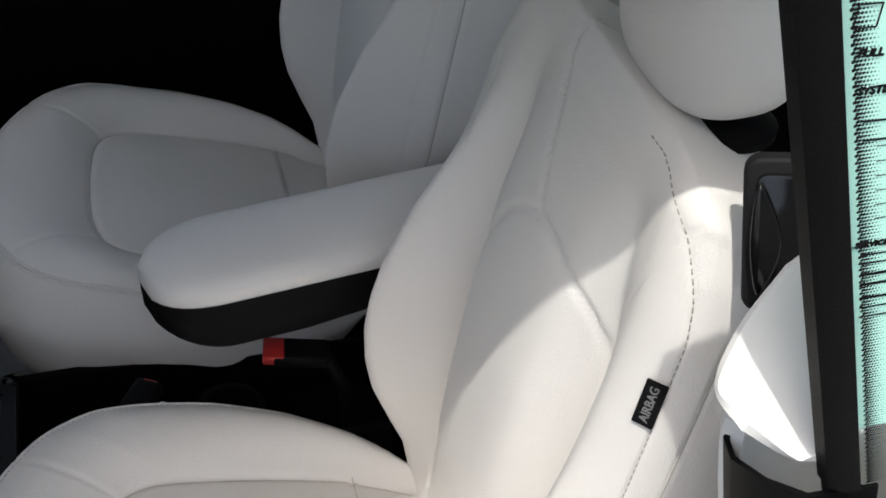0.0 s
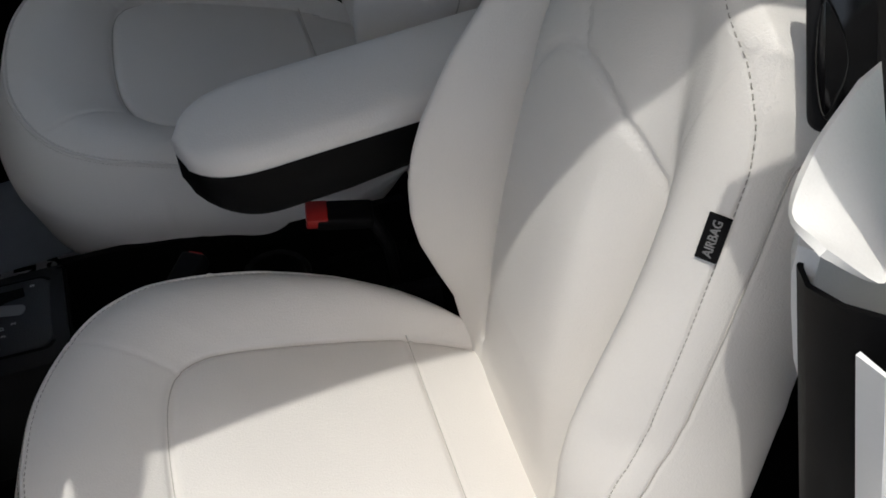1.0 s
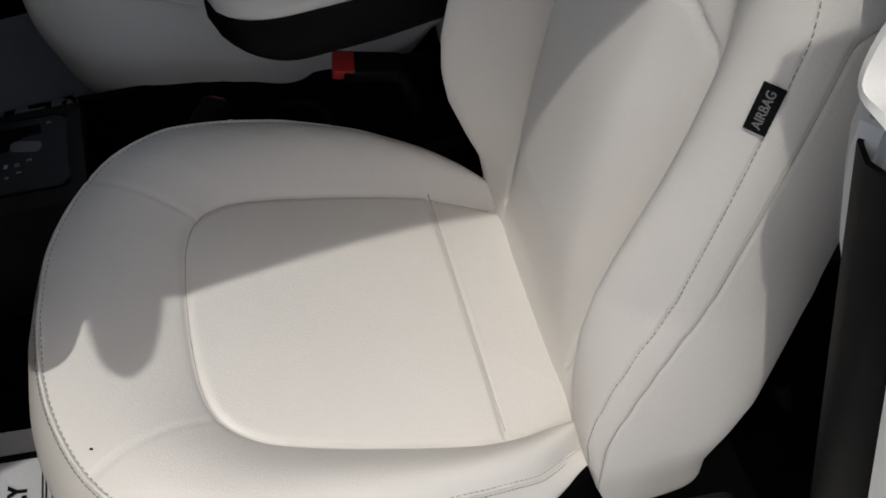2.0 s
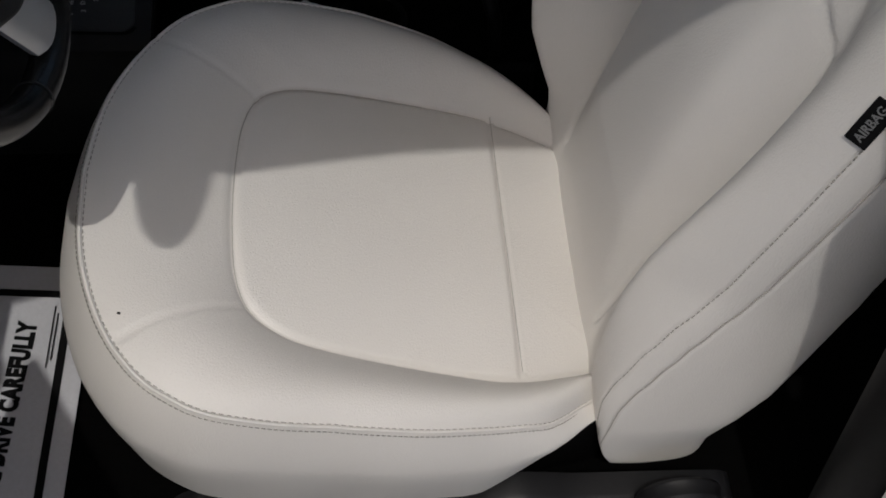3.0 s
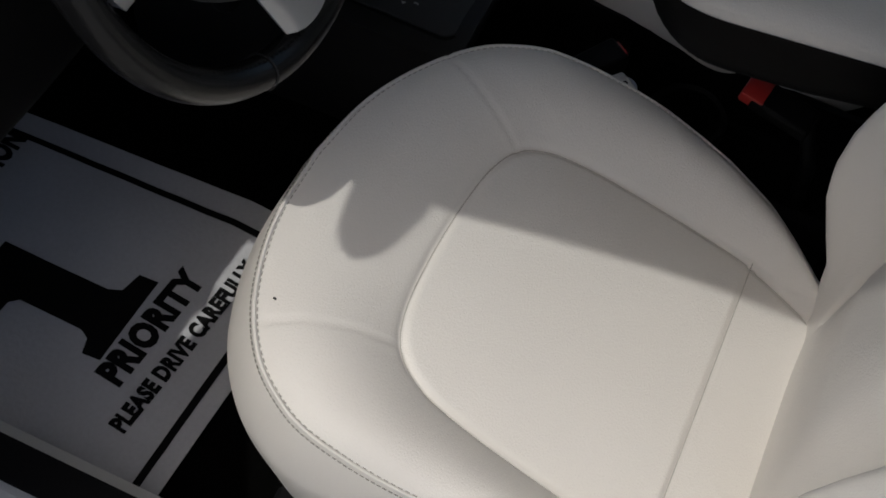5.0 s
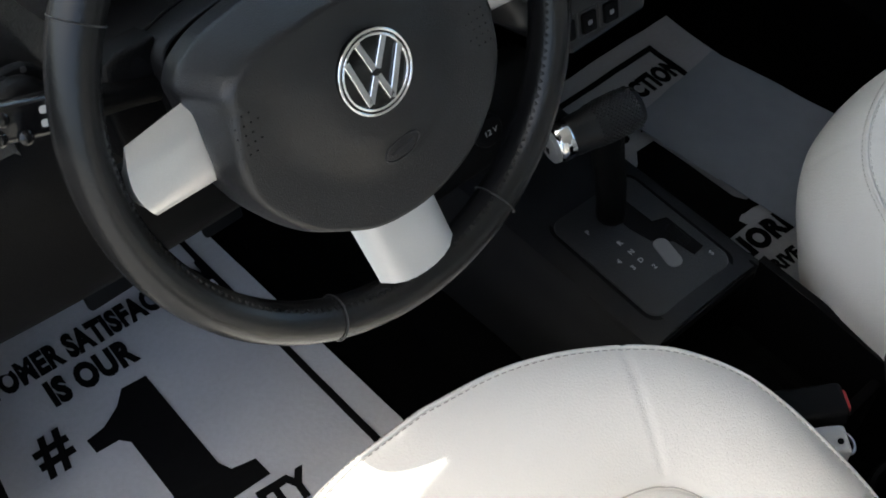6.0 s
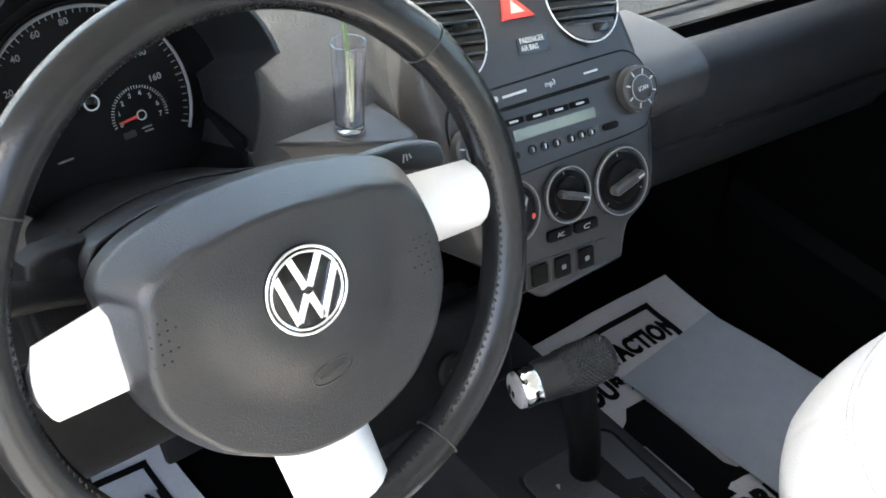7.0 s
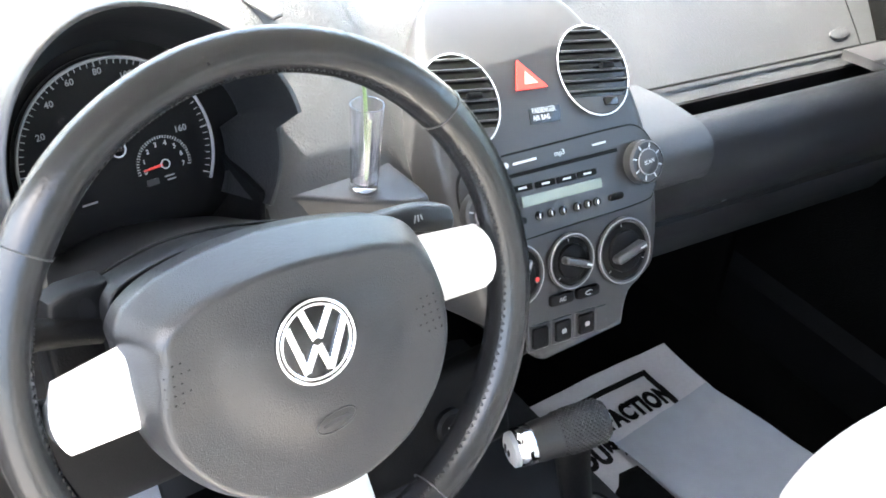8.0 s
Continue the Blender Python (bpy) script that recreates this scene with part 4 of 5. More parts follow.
# belt buckles
def belt_buckle(at, turn, label, button=(.034, .028, .017)):
    b = thing("seat_belt_buckle", label, "belt buckle", at, "belt buckles")
    m = Matrix.Translation(at) @ pose(0, 0, 0, 8, -6, turn)
    box("buckle_body", (.036, .072, .020), m, BLACK, b, "black buckle body", .005, 3)
    box("release_button", button, m @ pose(0, .034, .002), RED_BUTTON, b, "red release button", .003, 2)
    tube("buckle_stalk", [m @ Vector(q) for q in ((0, -.03, 0), (-.004, -.06, -.06), (-.008, -.09, -.20))], .009, BLACK, b, "black stalk", 8)
    return b


belt_buckle((-.058, .128, .336), -10, "black seat belt buckle with red release button beside the armrest")
belt_buckle((-.072, .338, .310), -128, "black seat belt buckle with red button beside the driver's cushion", (.022, .010, .009))
latch = thing("belt_latch", "cream plastic belt latch with a steel clip beside the cushion", "belt latch", (-.075, .300, .28))
lm_ = Matrix.Translation((-.072, .318, .268)) @ pose(0, 0, 0, 0, -4, -128)
box("latch_body", (.030, .066, .020), lm_, LEATHER, latch, "cream plastic body", .004, 3)
tube("latch_clip", [lm_ @ Vector((.011 * math.cos(a), .033 + .007 * math.sin(a), -.001)) for a in np.linspace(-.6, math.pi + .6, 16)], .0018, STEEL, latch, "bent steel clip", 8)
lathe("latch_pin", [(.003, 0), (.003, .0015), (.001, .002)], lm_ @ pose(.004, .024, .010), INK, latch, "dark pin", 14)
box("latch_strap", (.024, .05, .20), lm_ @ pose(0, -.035, -.105), BLACK, latch, "black strap", .004, 2)
# ---- dashboard ----
PROF = spline([(.655, .40), (.675, .49), (.700, .56), (.735, .63), (.772, .678), (.810, .715), (.855, .744), (.90, .761), (.97, .772), (1.06, .776)], 20)
PROF = np.array(PROF)
PS = np.concatenate([[0], np.cumsum(np.linalg.norm(np.diff(PROF, axis=0), axis=1))])


def stack_at(x, s, off=0.0):
    """Point on the curved face of the centre stack: x across, s up along the face, off out of it."""
    y, z = np.interp(s, PS, PROF[:, 0]), np.interp(s, PS, PROF[:, 1])
    y2, z2 = np.interp(s + .004, PS, PROF[:, 0]), np.interp(s + .004, PS, PROF[:, 1])
    t = Vector((0, y2 - y, z2 - z)).normalized()
    n = Vector((1, 0, 0)).cross(t)
    return Vector((x, y, z)) + n * off, t, n


def stack_frame(x, s, off=0.0):
    c, t, n = stack_at(x, s, off)
    return frame_of(c, (1, 0, 0), t)


def on_stack(name, outline, thick, mat, parent, off=0.0, label="", dome=0.0):
    """A thin piece bent onto the stack's face: outline in (x, s)."""
    bm = bmesh.new()
    f = bm.faces.new([bm.verts.new((a, b, 0)) for a, b in outline])
    r = bmesh.ops.extrude_face_region(bm, geom=[f])
    top = [e for e in r["geom"] if isinstance(e, bmesh.types.BMVert)]
    for v in top:
        v.co.z = thick
    for v in bm.verts:
        c, t, n = stack_at(v.co.x, v.co.y, off + v.co.z)
        v.co = c
    bmesh.ops.recalc_face_normals(bm, faces=bm.faces)
    return from_bm(name, bm, mat, parent, label, True, 35)


dash = thing("dashboard", "charcoal grained plastic dashboard with round centre stack", "dashboard", (0, .85, .6))
# main dash body: swept section that varies across the car
def smooth(a, b, x):
    t = min(max((x - a) / (b - a), 0), 1)
    return t * t * (3 - 2 * t)


def droop(x):
    return -.115 * (x - .15)


def cover_z(y, x):
    """Height of the passenger side's upper surface."""
    d = (y - .84) / .55
    e = min(max(d, -.05), .20)
    return .599 + .66 * e - .5 * e * e + .10 * max(d - .20, 0) + droop(x)


def dash_section(x):
    drv = 1 - smooth(-.17, -.13, x)
    mid = smooth(-.145, -.118, x) * (1 - smooth(.118, .14, x))
    pas = smooth(.10, .13, x)
    pit = smooth(-.53, -.50, x) * (1 - smooth(-.275, -.250, x))
    out = []
    for y, z in [(1.55, .74), (1.40, .765), (1.25, .780), (1.10, .786), (1.0, .789), (.94, .782), (.895, .756), (.862, .722), (.832, .684), (.810, .655), (.800, .625)]:
        z = z + .006 * drv
        z -= .035 * mid * smooth(1.10, .98, y)
        z -= .16 * pit * (1 - smooth(.90, .96, y))
        under = cover_z(y, x) - .032 - .10 * (1 - smooth(.80, .90, y))
        out.append((y, z * (1 - pas) + under * pas))
    return out


rows = []
for x in np.linspace(-.68, .715, 92):
    rows.append([(x, y - .03 * (abs(x) / .68) ** 3 * 0, z - .035 * (min(x, 0) / .68) ** 2) for y, z in spline(dash_section(x), 5)])
sheet("dash_top", rows, DASH, .012, "grained charcoal dash top", parent=dash)
# passenger side: airbag cover edge, shelf, lip and glovebox
xs_ = np.linspace(.055, .715, 46)


DY, DZ = .050, -.047                      # the passenger side sits behind the stack's face


def pside(y, z, x):
    return (x, y + DY, z + DZ + droop(x))


sheet("airbag_cover", [[pside(.790 + d * .55, .646 + d * .66 - .5 * d * d, x) for d in np.linspace(0, .20, 11)] for x in xs_], DASH, .010, "grained airbag cover", parent=dash)
oval_c, oval_x, oval_s, oval_n = Vector((.5637, .8657, .5812)), Vector((.994, .01, -.107)), Vector((0, .68, .73)), Vector((0, -.0007, .0007))
slab("cover_mark", ellipse(.019, .0068, 36), .0024, frame_of(oval_c + oval_n, oval_x, oval_s) @ pose(0, 0, -.0005), DASH, dash, "embossed oval mark", .0010, 2)
tube("cover_gap", [pside(.790 + d * .55, .647 + d * .66 - .5 * d * d, .598 - .10 * (d < .03) * (.03 - d)) for d in np.linspace(.018, .19, 16)], .0009, INK, dash, "dark gap line", 6)
tube("cover_gap", [pside(.7995, .664, x) for x in xs_], .0014, INK, dash, "dark gap line", 6)
sheet("shelf", [[pside(.793, .646, x), pside(.800, .620, x), pside(.790, .598, x), pside(.745, .595, x)] for x in xs_], BLACK, .006, "black dash shelf", parent=dash)
lip_sec = spline([(.748, .600), (.744, .642), (.735, .660), (.719, .667), (.703, .658), (.696, .628), (.704, .590), (.726, .552)], 4)
sheet("shelf_lip", [[pside(y, z, x) for y, z in lip_sec] for x in np.linspace(.196, .67, 36)], LOWER, .006, "grained rounded shelf lip", parent=dash)
blk = spline([(.790, .668), (.745, .674), (.706, .674), (.692, .670), (.686, .662), (.686, .650), (.688, .641), (.695, .636), (.712, .634)], 4)
sheet("shelf_block", [[pside(y, z, x) for y, z in blk] for x in np.linspace(.085, .190, 8)], STACK, .012, "dark plastic shelf end block", parent=dash)
sheet("dash_front", [[pside(y, z, x) for y, z in lip_sec[20:]] for x in np.linspace(.07, .196, 8)], LOWER, .006, "grained dash front", parent=dash)
sheet("shelf_block", [[pside(y + .002, z - .013, x) for y, z in blk] for x in np.linspace(.548, .660, 6)], STACK, .012, "dark plastic shelf end block", parent=dash)
gl = spline([(.725, .553), (.738, .52), (.755, .49), (.775, .462), (.82, .445), (.90, .43)], 5)
glove = sheet("glovebox_door", [[pside(y, z, x) for y, z in gl] for x in np.linspace(.07, .66, 32)], LOWER, .012, "grained glovebox lid", parent=dash)
tube("glovebox_gap", [pside(.7235, .553, x) for x in np.linspace(.18, .66, 20)], .0008, INK, glove, "dark gap line", 6)
ghm = frame_of(pside(.7205, .556, .284), (1, 0, -.115), (0, -.5, 1))
slab("glovebox_handle", spline([(-.020, -.004), (-.014, .004), (.014, .006), (.022, .003), (.014, -.005)], 4, closed=True), .003, ghm, LOWER, glove, "recessed pull", .0012, 2)
slab("glovebox_lock", ellipse(.0028, .0028, 16), .0038, ghm @ pose(.0, .003, 0), STEEL, glove, "small lock")
# centre stack
half = [(.052, .094), (.056, .110), (.064, .126), (.084, .133), (.098, .142), (.106, .165), (.112, .20), (.1145, .24), (.116, .28), (.115, .31), (.109, .345), (.100, .375), (.090, .405), (.072, .435), (.045, .458), (0, .470)]
right = [tuple(p) for p in spline([(0, .088), (.03, .089)] + half, 4)]
# gridded front, then sides back into the dash


def stack_half(s):
    """Half width of the stack's face at height s."""
    return float(np.interp(s, [p[1] for p in half], [p[0] for p in half]))


rows = []
for s in np.linspace(.094, .468, 90):
    w = max(stack_half(s), .004)
    row = []
    for k in range(41):
        q = k / 40 * 2 - 1
        edge_drop = .007 * max(0, abs(q) - .90) ** 2 / .01
        row.append(tuple(stack_at(q * w, s, -edge_drop)[0]))
    c0, t0, n0 = stack_at(-w, s, -.13)
    c1, t1, n1 = stack_at(w, s, -.13)
    row = [tuple(c0)] + row + [tuple(c1)]
    rows.append(row)
V = [q for r in rows for q in r]
put("stack_face", V, grid_faces(len(rows), len(rows[0])) + [tuple(range(len(rows[0])))], STACK, dash, "dark grey plastic centre stack")

def vent(cxs, css, sgn):
    v = tagged(new("air_vent"), "round black air vent with silver ring and slats", "air vent", "centre air vents")
    fm = stack_frame(cxs, css, .0)
    v.location = fm.translation
    rx, ry = .0385, .0435
    lean = fm @ pose(0, 0, 0, 0, 0, -12)
    ring = [lean @ Vector((rx * math.cos(a), ry * math.sin(a), .002)) for a in np.linspace(0, 2 * math.pi, 72)[:-1]]
    tube("ring", ring, .0007, SILVER, v, "satin silver ring", 10, closed=True)
    slab("backing", ellipse(rx, ry, 48), .0008, lean @ pose(0, 0, -.0005), GLOSS_BLACK, v, "dark vent throat")
    slab("lower_plate", [(x, y) for x, y in ellipse(rx * .98, ry * .98, 48) if y < -ry * .52], .003, lean @ pose(0, 0, .0005), STACK, v, "grey lower plate", .0008, 1)
    for k in range(7):
        yy = -ry * .44 + k * (ry * 1.32 / 6)
        w = rx * math.sqrt(max(1 - (yy / ry) ** 2, 0)) * .96
        if w > .008:
            bm = bmesh.new()
            bmesh.ops.create_cube(bm, size=1)
            bmesh.ops.scale(bm, vec=(2 * w, .0018, .009), verts=bm.verts)
            bmesh.ops.bevel(bm, geom=list(bm.edges), offset=.0007, segments=1, affect="EDGES")
            bmesh.ops.transform(bm, matrix=lean @ pose(0, yy, .001, 16), verts=bm.verts)
            from_bm("slat", bm, STACK, v, "", True, 40)
    box("slider", (.014, .006, .007), lean @ pose(.012, .002, .007), BLACK, v, "black ribbed slider", .0015, 2)
    box("thumb_wheel", (.016, .008, .006), lean @ pose(.006 * sgn + .004, -ry * .72, .003), GLOSS_BLACK, v, "black ribbed thumb wheel", .002, 2)
    return v


vent(.0745, .3375, 1)
vent(-.0740, .3470, -1)
# hazard switch: red triangle
tri = [(-.0150, .3405), (.0185, .3358), (-.0015, .3668)]
on_stack("hazard_switch", tri, .0026, RED, dash, .0006, "red triangular hazard switch")
cxy = (sum(p[0] for p in tri) / 3, sum(p[1] for p in tri) / 3)
tri2 = [(cxy[0] + (a - cxy[0]) * .42 + .001, cxy[1] + (b - cxy[1]) * .42 - .001) for a, b in tri]
on_stack("hazard_mark", tri2, .0004, RED_PALE, dash, .0034, "pale triangle mark")
sq = [(-.0130, .3085), (.0195, .3038), (.0240, .3175), (-.0095, .3218)]
on_stack("airbag_plate", sq, .0008, GLOSS_BLACK, dash, .0004, "black airbag warning plate")
pm = stack_frame(.0052, .3155, .0016) @ pose(0, 0, 0, 0, 0, -8)
lettering("plate_text", "PASSENGER", .0068, pm @ pose(0, .0018, 0), WHITE_PRINT, dash, squeeze=.72, bold=.0001, depth=.0001)
lettering("plate_text", "AIR BAG", .0068, pm @ pose(-.004, -.0048, 0), WHITE_PRINT, dash, squeeze=.72, bold=.0001, depth=.0001)

# radio
radio = thing("car_radio", "dark grey car radio with round volume knobs and grey-green display", "radio", (0, .73, .62))
rad = [(-.108, .2385), (-.100, .222), (-.085, .2165), (0, .2115), (.085, .2065), (.104, .213), (.1125, .238), (.1105, .262), (.098, .276), (.075, .2800), (0, .2855), (-.075, .2905), (-.098, .287), (-.108, .268)]
rad = [tuple(p) for p in spline(rad, 5, closed=True)]
on_stack("radio_face", rad, .0022, STACK, radio, .0002, "dark grey radio face")
on_stack("radio_gap", [(a * 1.02, .248 + (b - .248) * 1.05) for a, b in rad], .0008, INK, radio, .0002, "black gap")
on_stack("disc_slot", [(-.062, .2705), (.070, .2595), (.070, .2630), (-.062, .2740)], .0006, INK, radio, .0024, "black disc slot")
on_stack("display", [(-.0480, .2418), (.0432, .2335), (.0440, .2425), (-.0472, .2512)], .0006, LCD, radio, .0024, "grey-green display")
for k, (a, b) in enumerate(((-.0330, .2300), (-.0195, .2284), (-.0061, .2264), (.0104, .2247), (.0225, .2237), (.0339, .2223))):
    btn = lathe("preset_button", [(.0042, 0), (.0042, .0016), (.0034, .0022)], stack_frame(a, b, .0022), GLOSS_BLACK, radio, "black preset button", 16)
    slab("button_mark", rrect(.0012, .004, .0004, 2), .0002, stack_frame(a, b, .0045), WHITE_PRINT, btn, "")
for a, b, w in ((.0568, .2205, .018), (-.0535, .2312, .012)):
    slab("rocker_button", rrect(w, .0066, .0030, 4), .0022, stack_frame(a, b, .0022) @ pose(0, 0, 0, 0, 0, -5), BLACK, radio, "black rocker button", .0008, 2)
for k, (a, b) in enumerate(((-.0440, .2585), (-.0186, .2555), (.0054, .2528), (.0293, .2505))):
    btn = slab("mode_button", rrect(.0225, .0058, .0010, 2), .0012, stack_frame(a, b, .0022) @ pose(0, 0, 0, 0, 0, -6), BLACK, radio, "black mode button", .0004, 1)
    box("text_bar", (.009, .0018, .0002), stack_frame(a, b, .0036) @ pose(0, 0, 0, 0, 0, -6), WHITE_PRINT, btn, "", 0)
slab("maker_mark", ellipse(.0026, .0026, 16), .0003, stack_frame(-.0532, .2815, .0025), WHITE_PRINT, radio, "")
box("text_bar", (.026, .0022, .0002), stack_frame(-.0330, .2798, .0026) @ pose(0, 0, 0, 0, 0, -4), WHITE_PRINT, radio, "", 0)
lettering("radio_text", "mp3", .007, stack_frame(.0060, .2765, .0025) @ pose(0, 0, 0, 0, 0, -4), WHITE_PRINT, radio, depth=.0001)
box("text_bar", (.016, .0018, .0002), stack_frame(.0520, .2722, .0026) @ pose(0, 0, 0, 0, 0, -4), WHITE_PRINT, radio, "", 0)


def radio_knob(x, s, text):
    fm = stack_frame(x, s, .002)
    k = lathe("volume_knob", [(.0205, 0), (.0210, .004), (.0205, .010), (.0185, .012), (.0180, .0108), (.0125, .0108), (.0120, .0125), (.0105, .0132), (.002, .0134)], fm, STACK, radio, "ringed volume knob", 48)
    tube("knob_ring", [fm @ Vector((.0118 * math.cos(a), .0118 * math.sin(a), .0122)) for a in np.linspace(0, 2 * math.pi, 40)[:-1]], .0006, GREY_PRINT, k, "", 6, closed=True)
    lettering("knob_text", text, .0055, fm @ pose(0, 0, .0137), WHITE_PRINT, k, squeeze=.85, depth=.0001)
    for a in range(8):
        th = a * math.pi / 4 + .39
        box("knob_mark", (.0014, .0045, .0003), fm @ pose(.0153 * math.cos(th), .0153 * math.sin(th), .0112, 0, 0, math.degrees(th) - 90), WHITE_PRINT, k, "", 0)


radio_knob(.0935, .2428, "SCAN")
radio_knob(-.0935, .2500, "VOL")


# heater controls
def dial(x, s, r, turn):
    d = tagged(new("heater_dial"), "round dark grey heater dial with pointer grip", "dial", "heater dials")
    fm = stack_frame(x, s, .0)
    d.location = fm.translation
    lathe("bezel", [(r * 1.10, 0), (r * 1.12, .003), (r * 1.06, .005), (r * .98, .0045), (r * .95, .002)], fm, STACK, d, "dark grey bezel", 56)
    tube("bezel_ring", [fm @ Vector((r * 1.07 * math.cos(a), r * 1.07 * math.sin(a), .0048)) for a in np.linspace(0, 2 * math.pi, 56)[:-1]], .0007, GREY_PRINT, d, "pale ring", 6, closed=True)
    lathe("disc", [(r * .93, .001), (r * .93, .003), (r * .80, .0036), (r * .70, .0034), (r * .68, .006), (r * .60, .0072), (r * .1, .0074)], fm, BLACK, d, "black disc", 56)
    bm = slab_bm(rrect(r * 1.30, r * .30, r * .13, 5), .010, fm @ pose(0, 0, .0065, 0, 0, turn), .003, 3)
    grip = from_bm("grip", bm, STACK, d, "raised pointer grip", True, 50)
    slab("pointer", rrect(r * .26, .0016, .0004, 2), .0004, fm @ pose(r * .45 * math.cos(radians(turn)), r * .45 * math.sin(radians(turn)), .0166, 0, 0, turn), WHITE_PRINT, grip, "")
    for k in (0, 4, 8):
        th = radians(215 - k * 31)
        slab("tick", rrect(.0028, .0010, .0003, 2), .0003, fm @ pose(r * .87 * math.cos(th), r * .87 * math.sin(th), .0034, 0, 0, math.degrees(th)), GREY_PRINT, d, "")
    return d, fm


dial(.0570, .1672, .0290, 10)
dial(-.0065, .1785, .0235, -25)
hot, hm_ = dial(-.0680, .1850, .0260, 60)
slab("hot_mark", ellipse(.0022, .0022, 14), .0004, hm_ @ pose(.020, -.010, .0036), RED, hot, "small red mark")
for x, s in ((-.0230, .1468), (.0080, .1430)):
    slab("climate_button", rrect(.0275, .0105, .0030, 4), .0042, stack_frame(x, s, .0) @ pose(0, 0, 0, 0, 0, -6), BLACK, dash, "black climate button", .0014, 2)
lettering("button_text", "AC", .006, stack_frame(-.0230, .1468, .0044) @ pose(0, 0, 0, 0, 0, -6), WHITE_PRINT, dash, depth=.0001)
tube("button_mark", [stack_frame(.0080, .1430, .0045) @ Vector((.004 * math.cos(a), .002 * math.sin(a), 0)) for a in np.linspace(.4, 5.2, 16)], .0004, WHITE_PRINT, dash, "", 5)
for k, (x, s) in enumerate(((-.0790, .1262), (-.0525, .1232), (-.0255, .1200), (.0025, .1168), (.0225, .1138))):
    w = .0250 if k < 4 else .013
    slab("switch_frame", rrect(w, .0250, .002, 3), .0012, stack_frame(x, s - .004, .0) @ pose(0, 0, 0, 0, 0, -6), STACK, dash, "dark switch frame", .0005, 1)
    if k < 4:
        slab("switch", rrect(w * .72, .0195, .002, 3), .0030, stack_frame(x, s - .004, .0012) @ pose(0, 0, 0, 0, 0, -6), BLACK, dash, "black rocker switch", .001, 2)
    if k in (2, 3):
        slab("switch_mark", rrect(.0052, .0044, .0010, 2), .0003, stack_frame(x, s - .004, .0043), GREY_PRINT, dash, "")
# socket below the stack
box("lower_panel", (.19, .03, .10), pose(-.155, .715, .43, -18), BLACK, dash, "black lower panel", .012, 3)
lathe("power_socket", [(.0165, 0), (.017, .006), (.014, .009), (.003, .0095)], frame_of((-.134, .700, .432), (1, 0, 0), (0, .35, 1)), BLACK, dash, "black 12 volt socket cap", 32)
lettering("socket_text", "12 V", .0085, frame_of((-.134, .700, .432), (1, 0, 0), (0, .35, 1)) @ pose(0, 0, .0098), WHITE_PRINT, dash, depth=.0001)

# driver side lower dash
low = spline([(.830, .612), (.800, .600), (.782, .56), (.780, .48), (.80, .42), (.88, .38)], 5)
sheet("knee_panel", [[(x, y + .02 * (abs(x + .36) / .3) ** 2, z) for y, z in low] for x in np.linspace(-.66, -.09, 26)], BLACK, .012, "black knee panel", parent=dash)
sw = frame_of((-.522, .742, .700), (1, 0, 0), (0, .35, 1))
slab("switch_panel", rrect(.052, .046, .018, 4), .010, sw, BLACK, dash, "black light switch panel", .004, 2)
lathe("light_switch", [(.020, .010), (.021, .016), (.018, .026), (.015, .028), (.003, .0285)], sw, BLACK, dash, "black round light switch", 32)
box("switch_grip", (.006, .030, .010), sw @ pose(0, 0, .031, 0, 0, 25), GLOSS_BLACK, dash, "glossy black switch grip", .002, 2)
for k in range(3):
    slab("switch_mark", rrect(.004, .004, .001, 2), .0004, sw @ pose(-.016 + .014 * k, .0205, .0125), STACK, dash, "")

# vase on its ledge beside the instruments
slab("vase_ledge", [tuple(q) for q in spline([(-.268, .820), (-.235, .798), (-.200, .772), (-.170, .752), (-.150, .744), (-.140, .752), (-.142, .800), (-.150, .850), (-.262, .850)], 4, closed=True)], .050, pose(0, 0, .6165), STACK, dash, "grained ledge", .004, 3)
vase = tagged(new("bud_vase"), "clear acrylic bud vase with a green stem on the dash", "vase")
vase.location = (-.182, .783, .668)
vm = pose(-.182, .783, .667, -3, 2, 0)
lathe("vase_body", [(.0105, .0), (.0120, .003), (.0125, .030), (.0140, .076), (.0142, .077), (.0128, .077), (.0113, .030), (.0100, .006), (.001, .005)], vm, CLEAR, vase, "clear acrylic tube", 36)
lathe("vase_collar", [(.0138, -.004), (.0138, -.001), (.0130, -.0004), (.0110, -.0004)], vm, STACK, vase, "black holder collar", 32)
# dark disc added inside the tube to blot out the base's bright glint
lathe("base_darkener", [(.0092, .0064), (.0092, .0072), (.001, .0078)], vm, STACK, vase, "dark disc added to darken the bright base", 24)
tube("stem", [vm @ Vector(q) for q in spline([(.002, .0, .006), (.001, .001, .04), (-.002, .0, .08), (-.004, .002, .105), (-.005, .004, .125)], 5)], .0016, STEM, vase, "green flower stem", 8)
tube("stem", [vm @ Vector(q) for q in spline([(.002, .0, .006), (.004, .001, .03), (.003, .0, .062)], 5)], .0014, STEM, vase, "green cut stem", 8)

# demister strip on the dash top
box("demister_strip", (.011, .16, .004), pose(-.222, .955, .789, 2, 0, 10), STACK, dash, "black demister strip", .0015, 1)

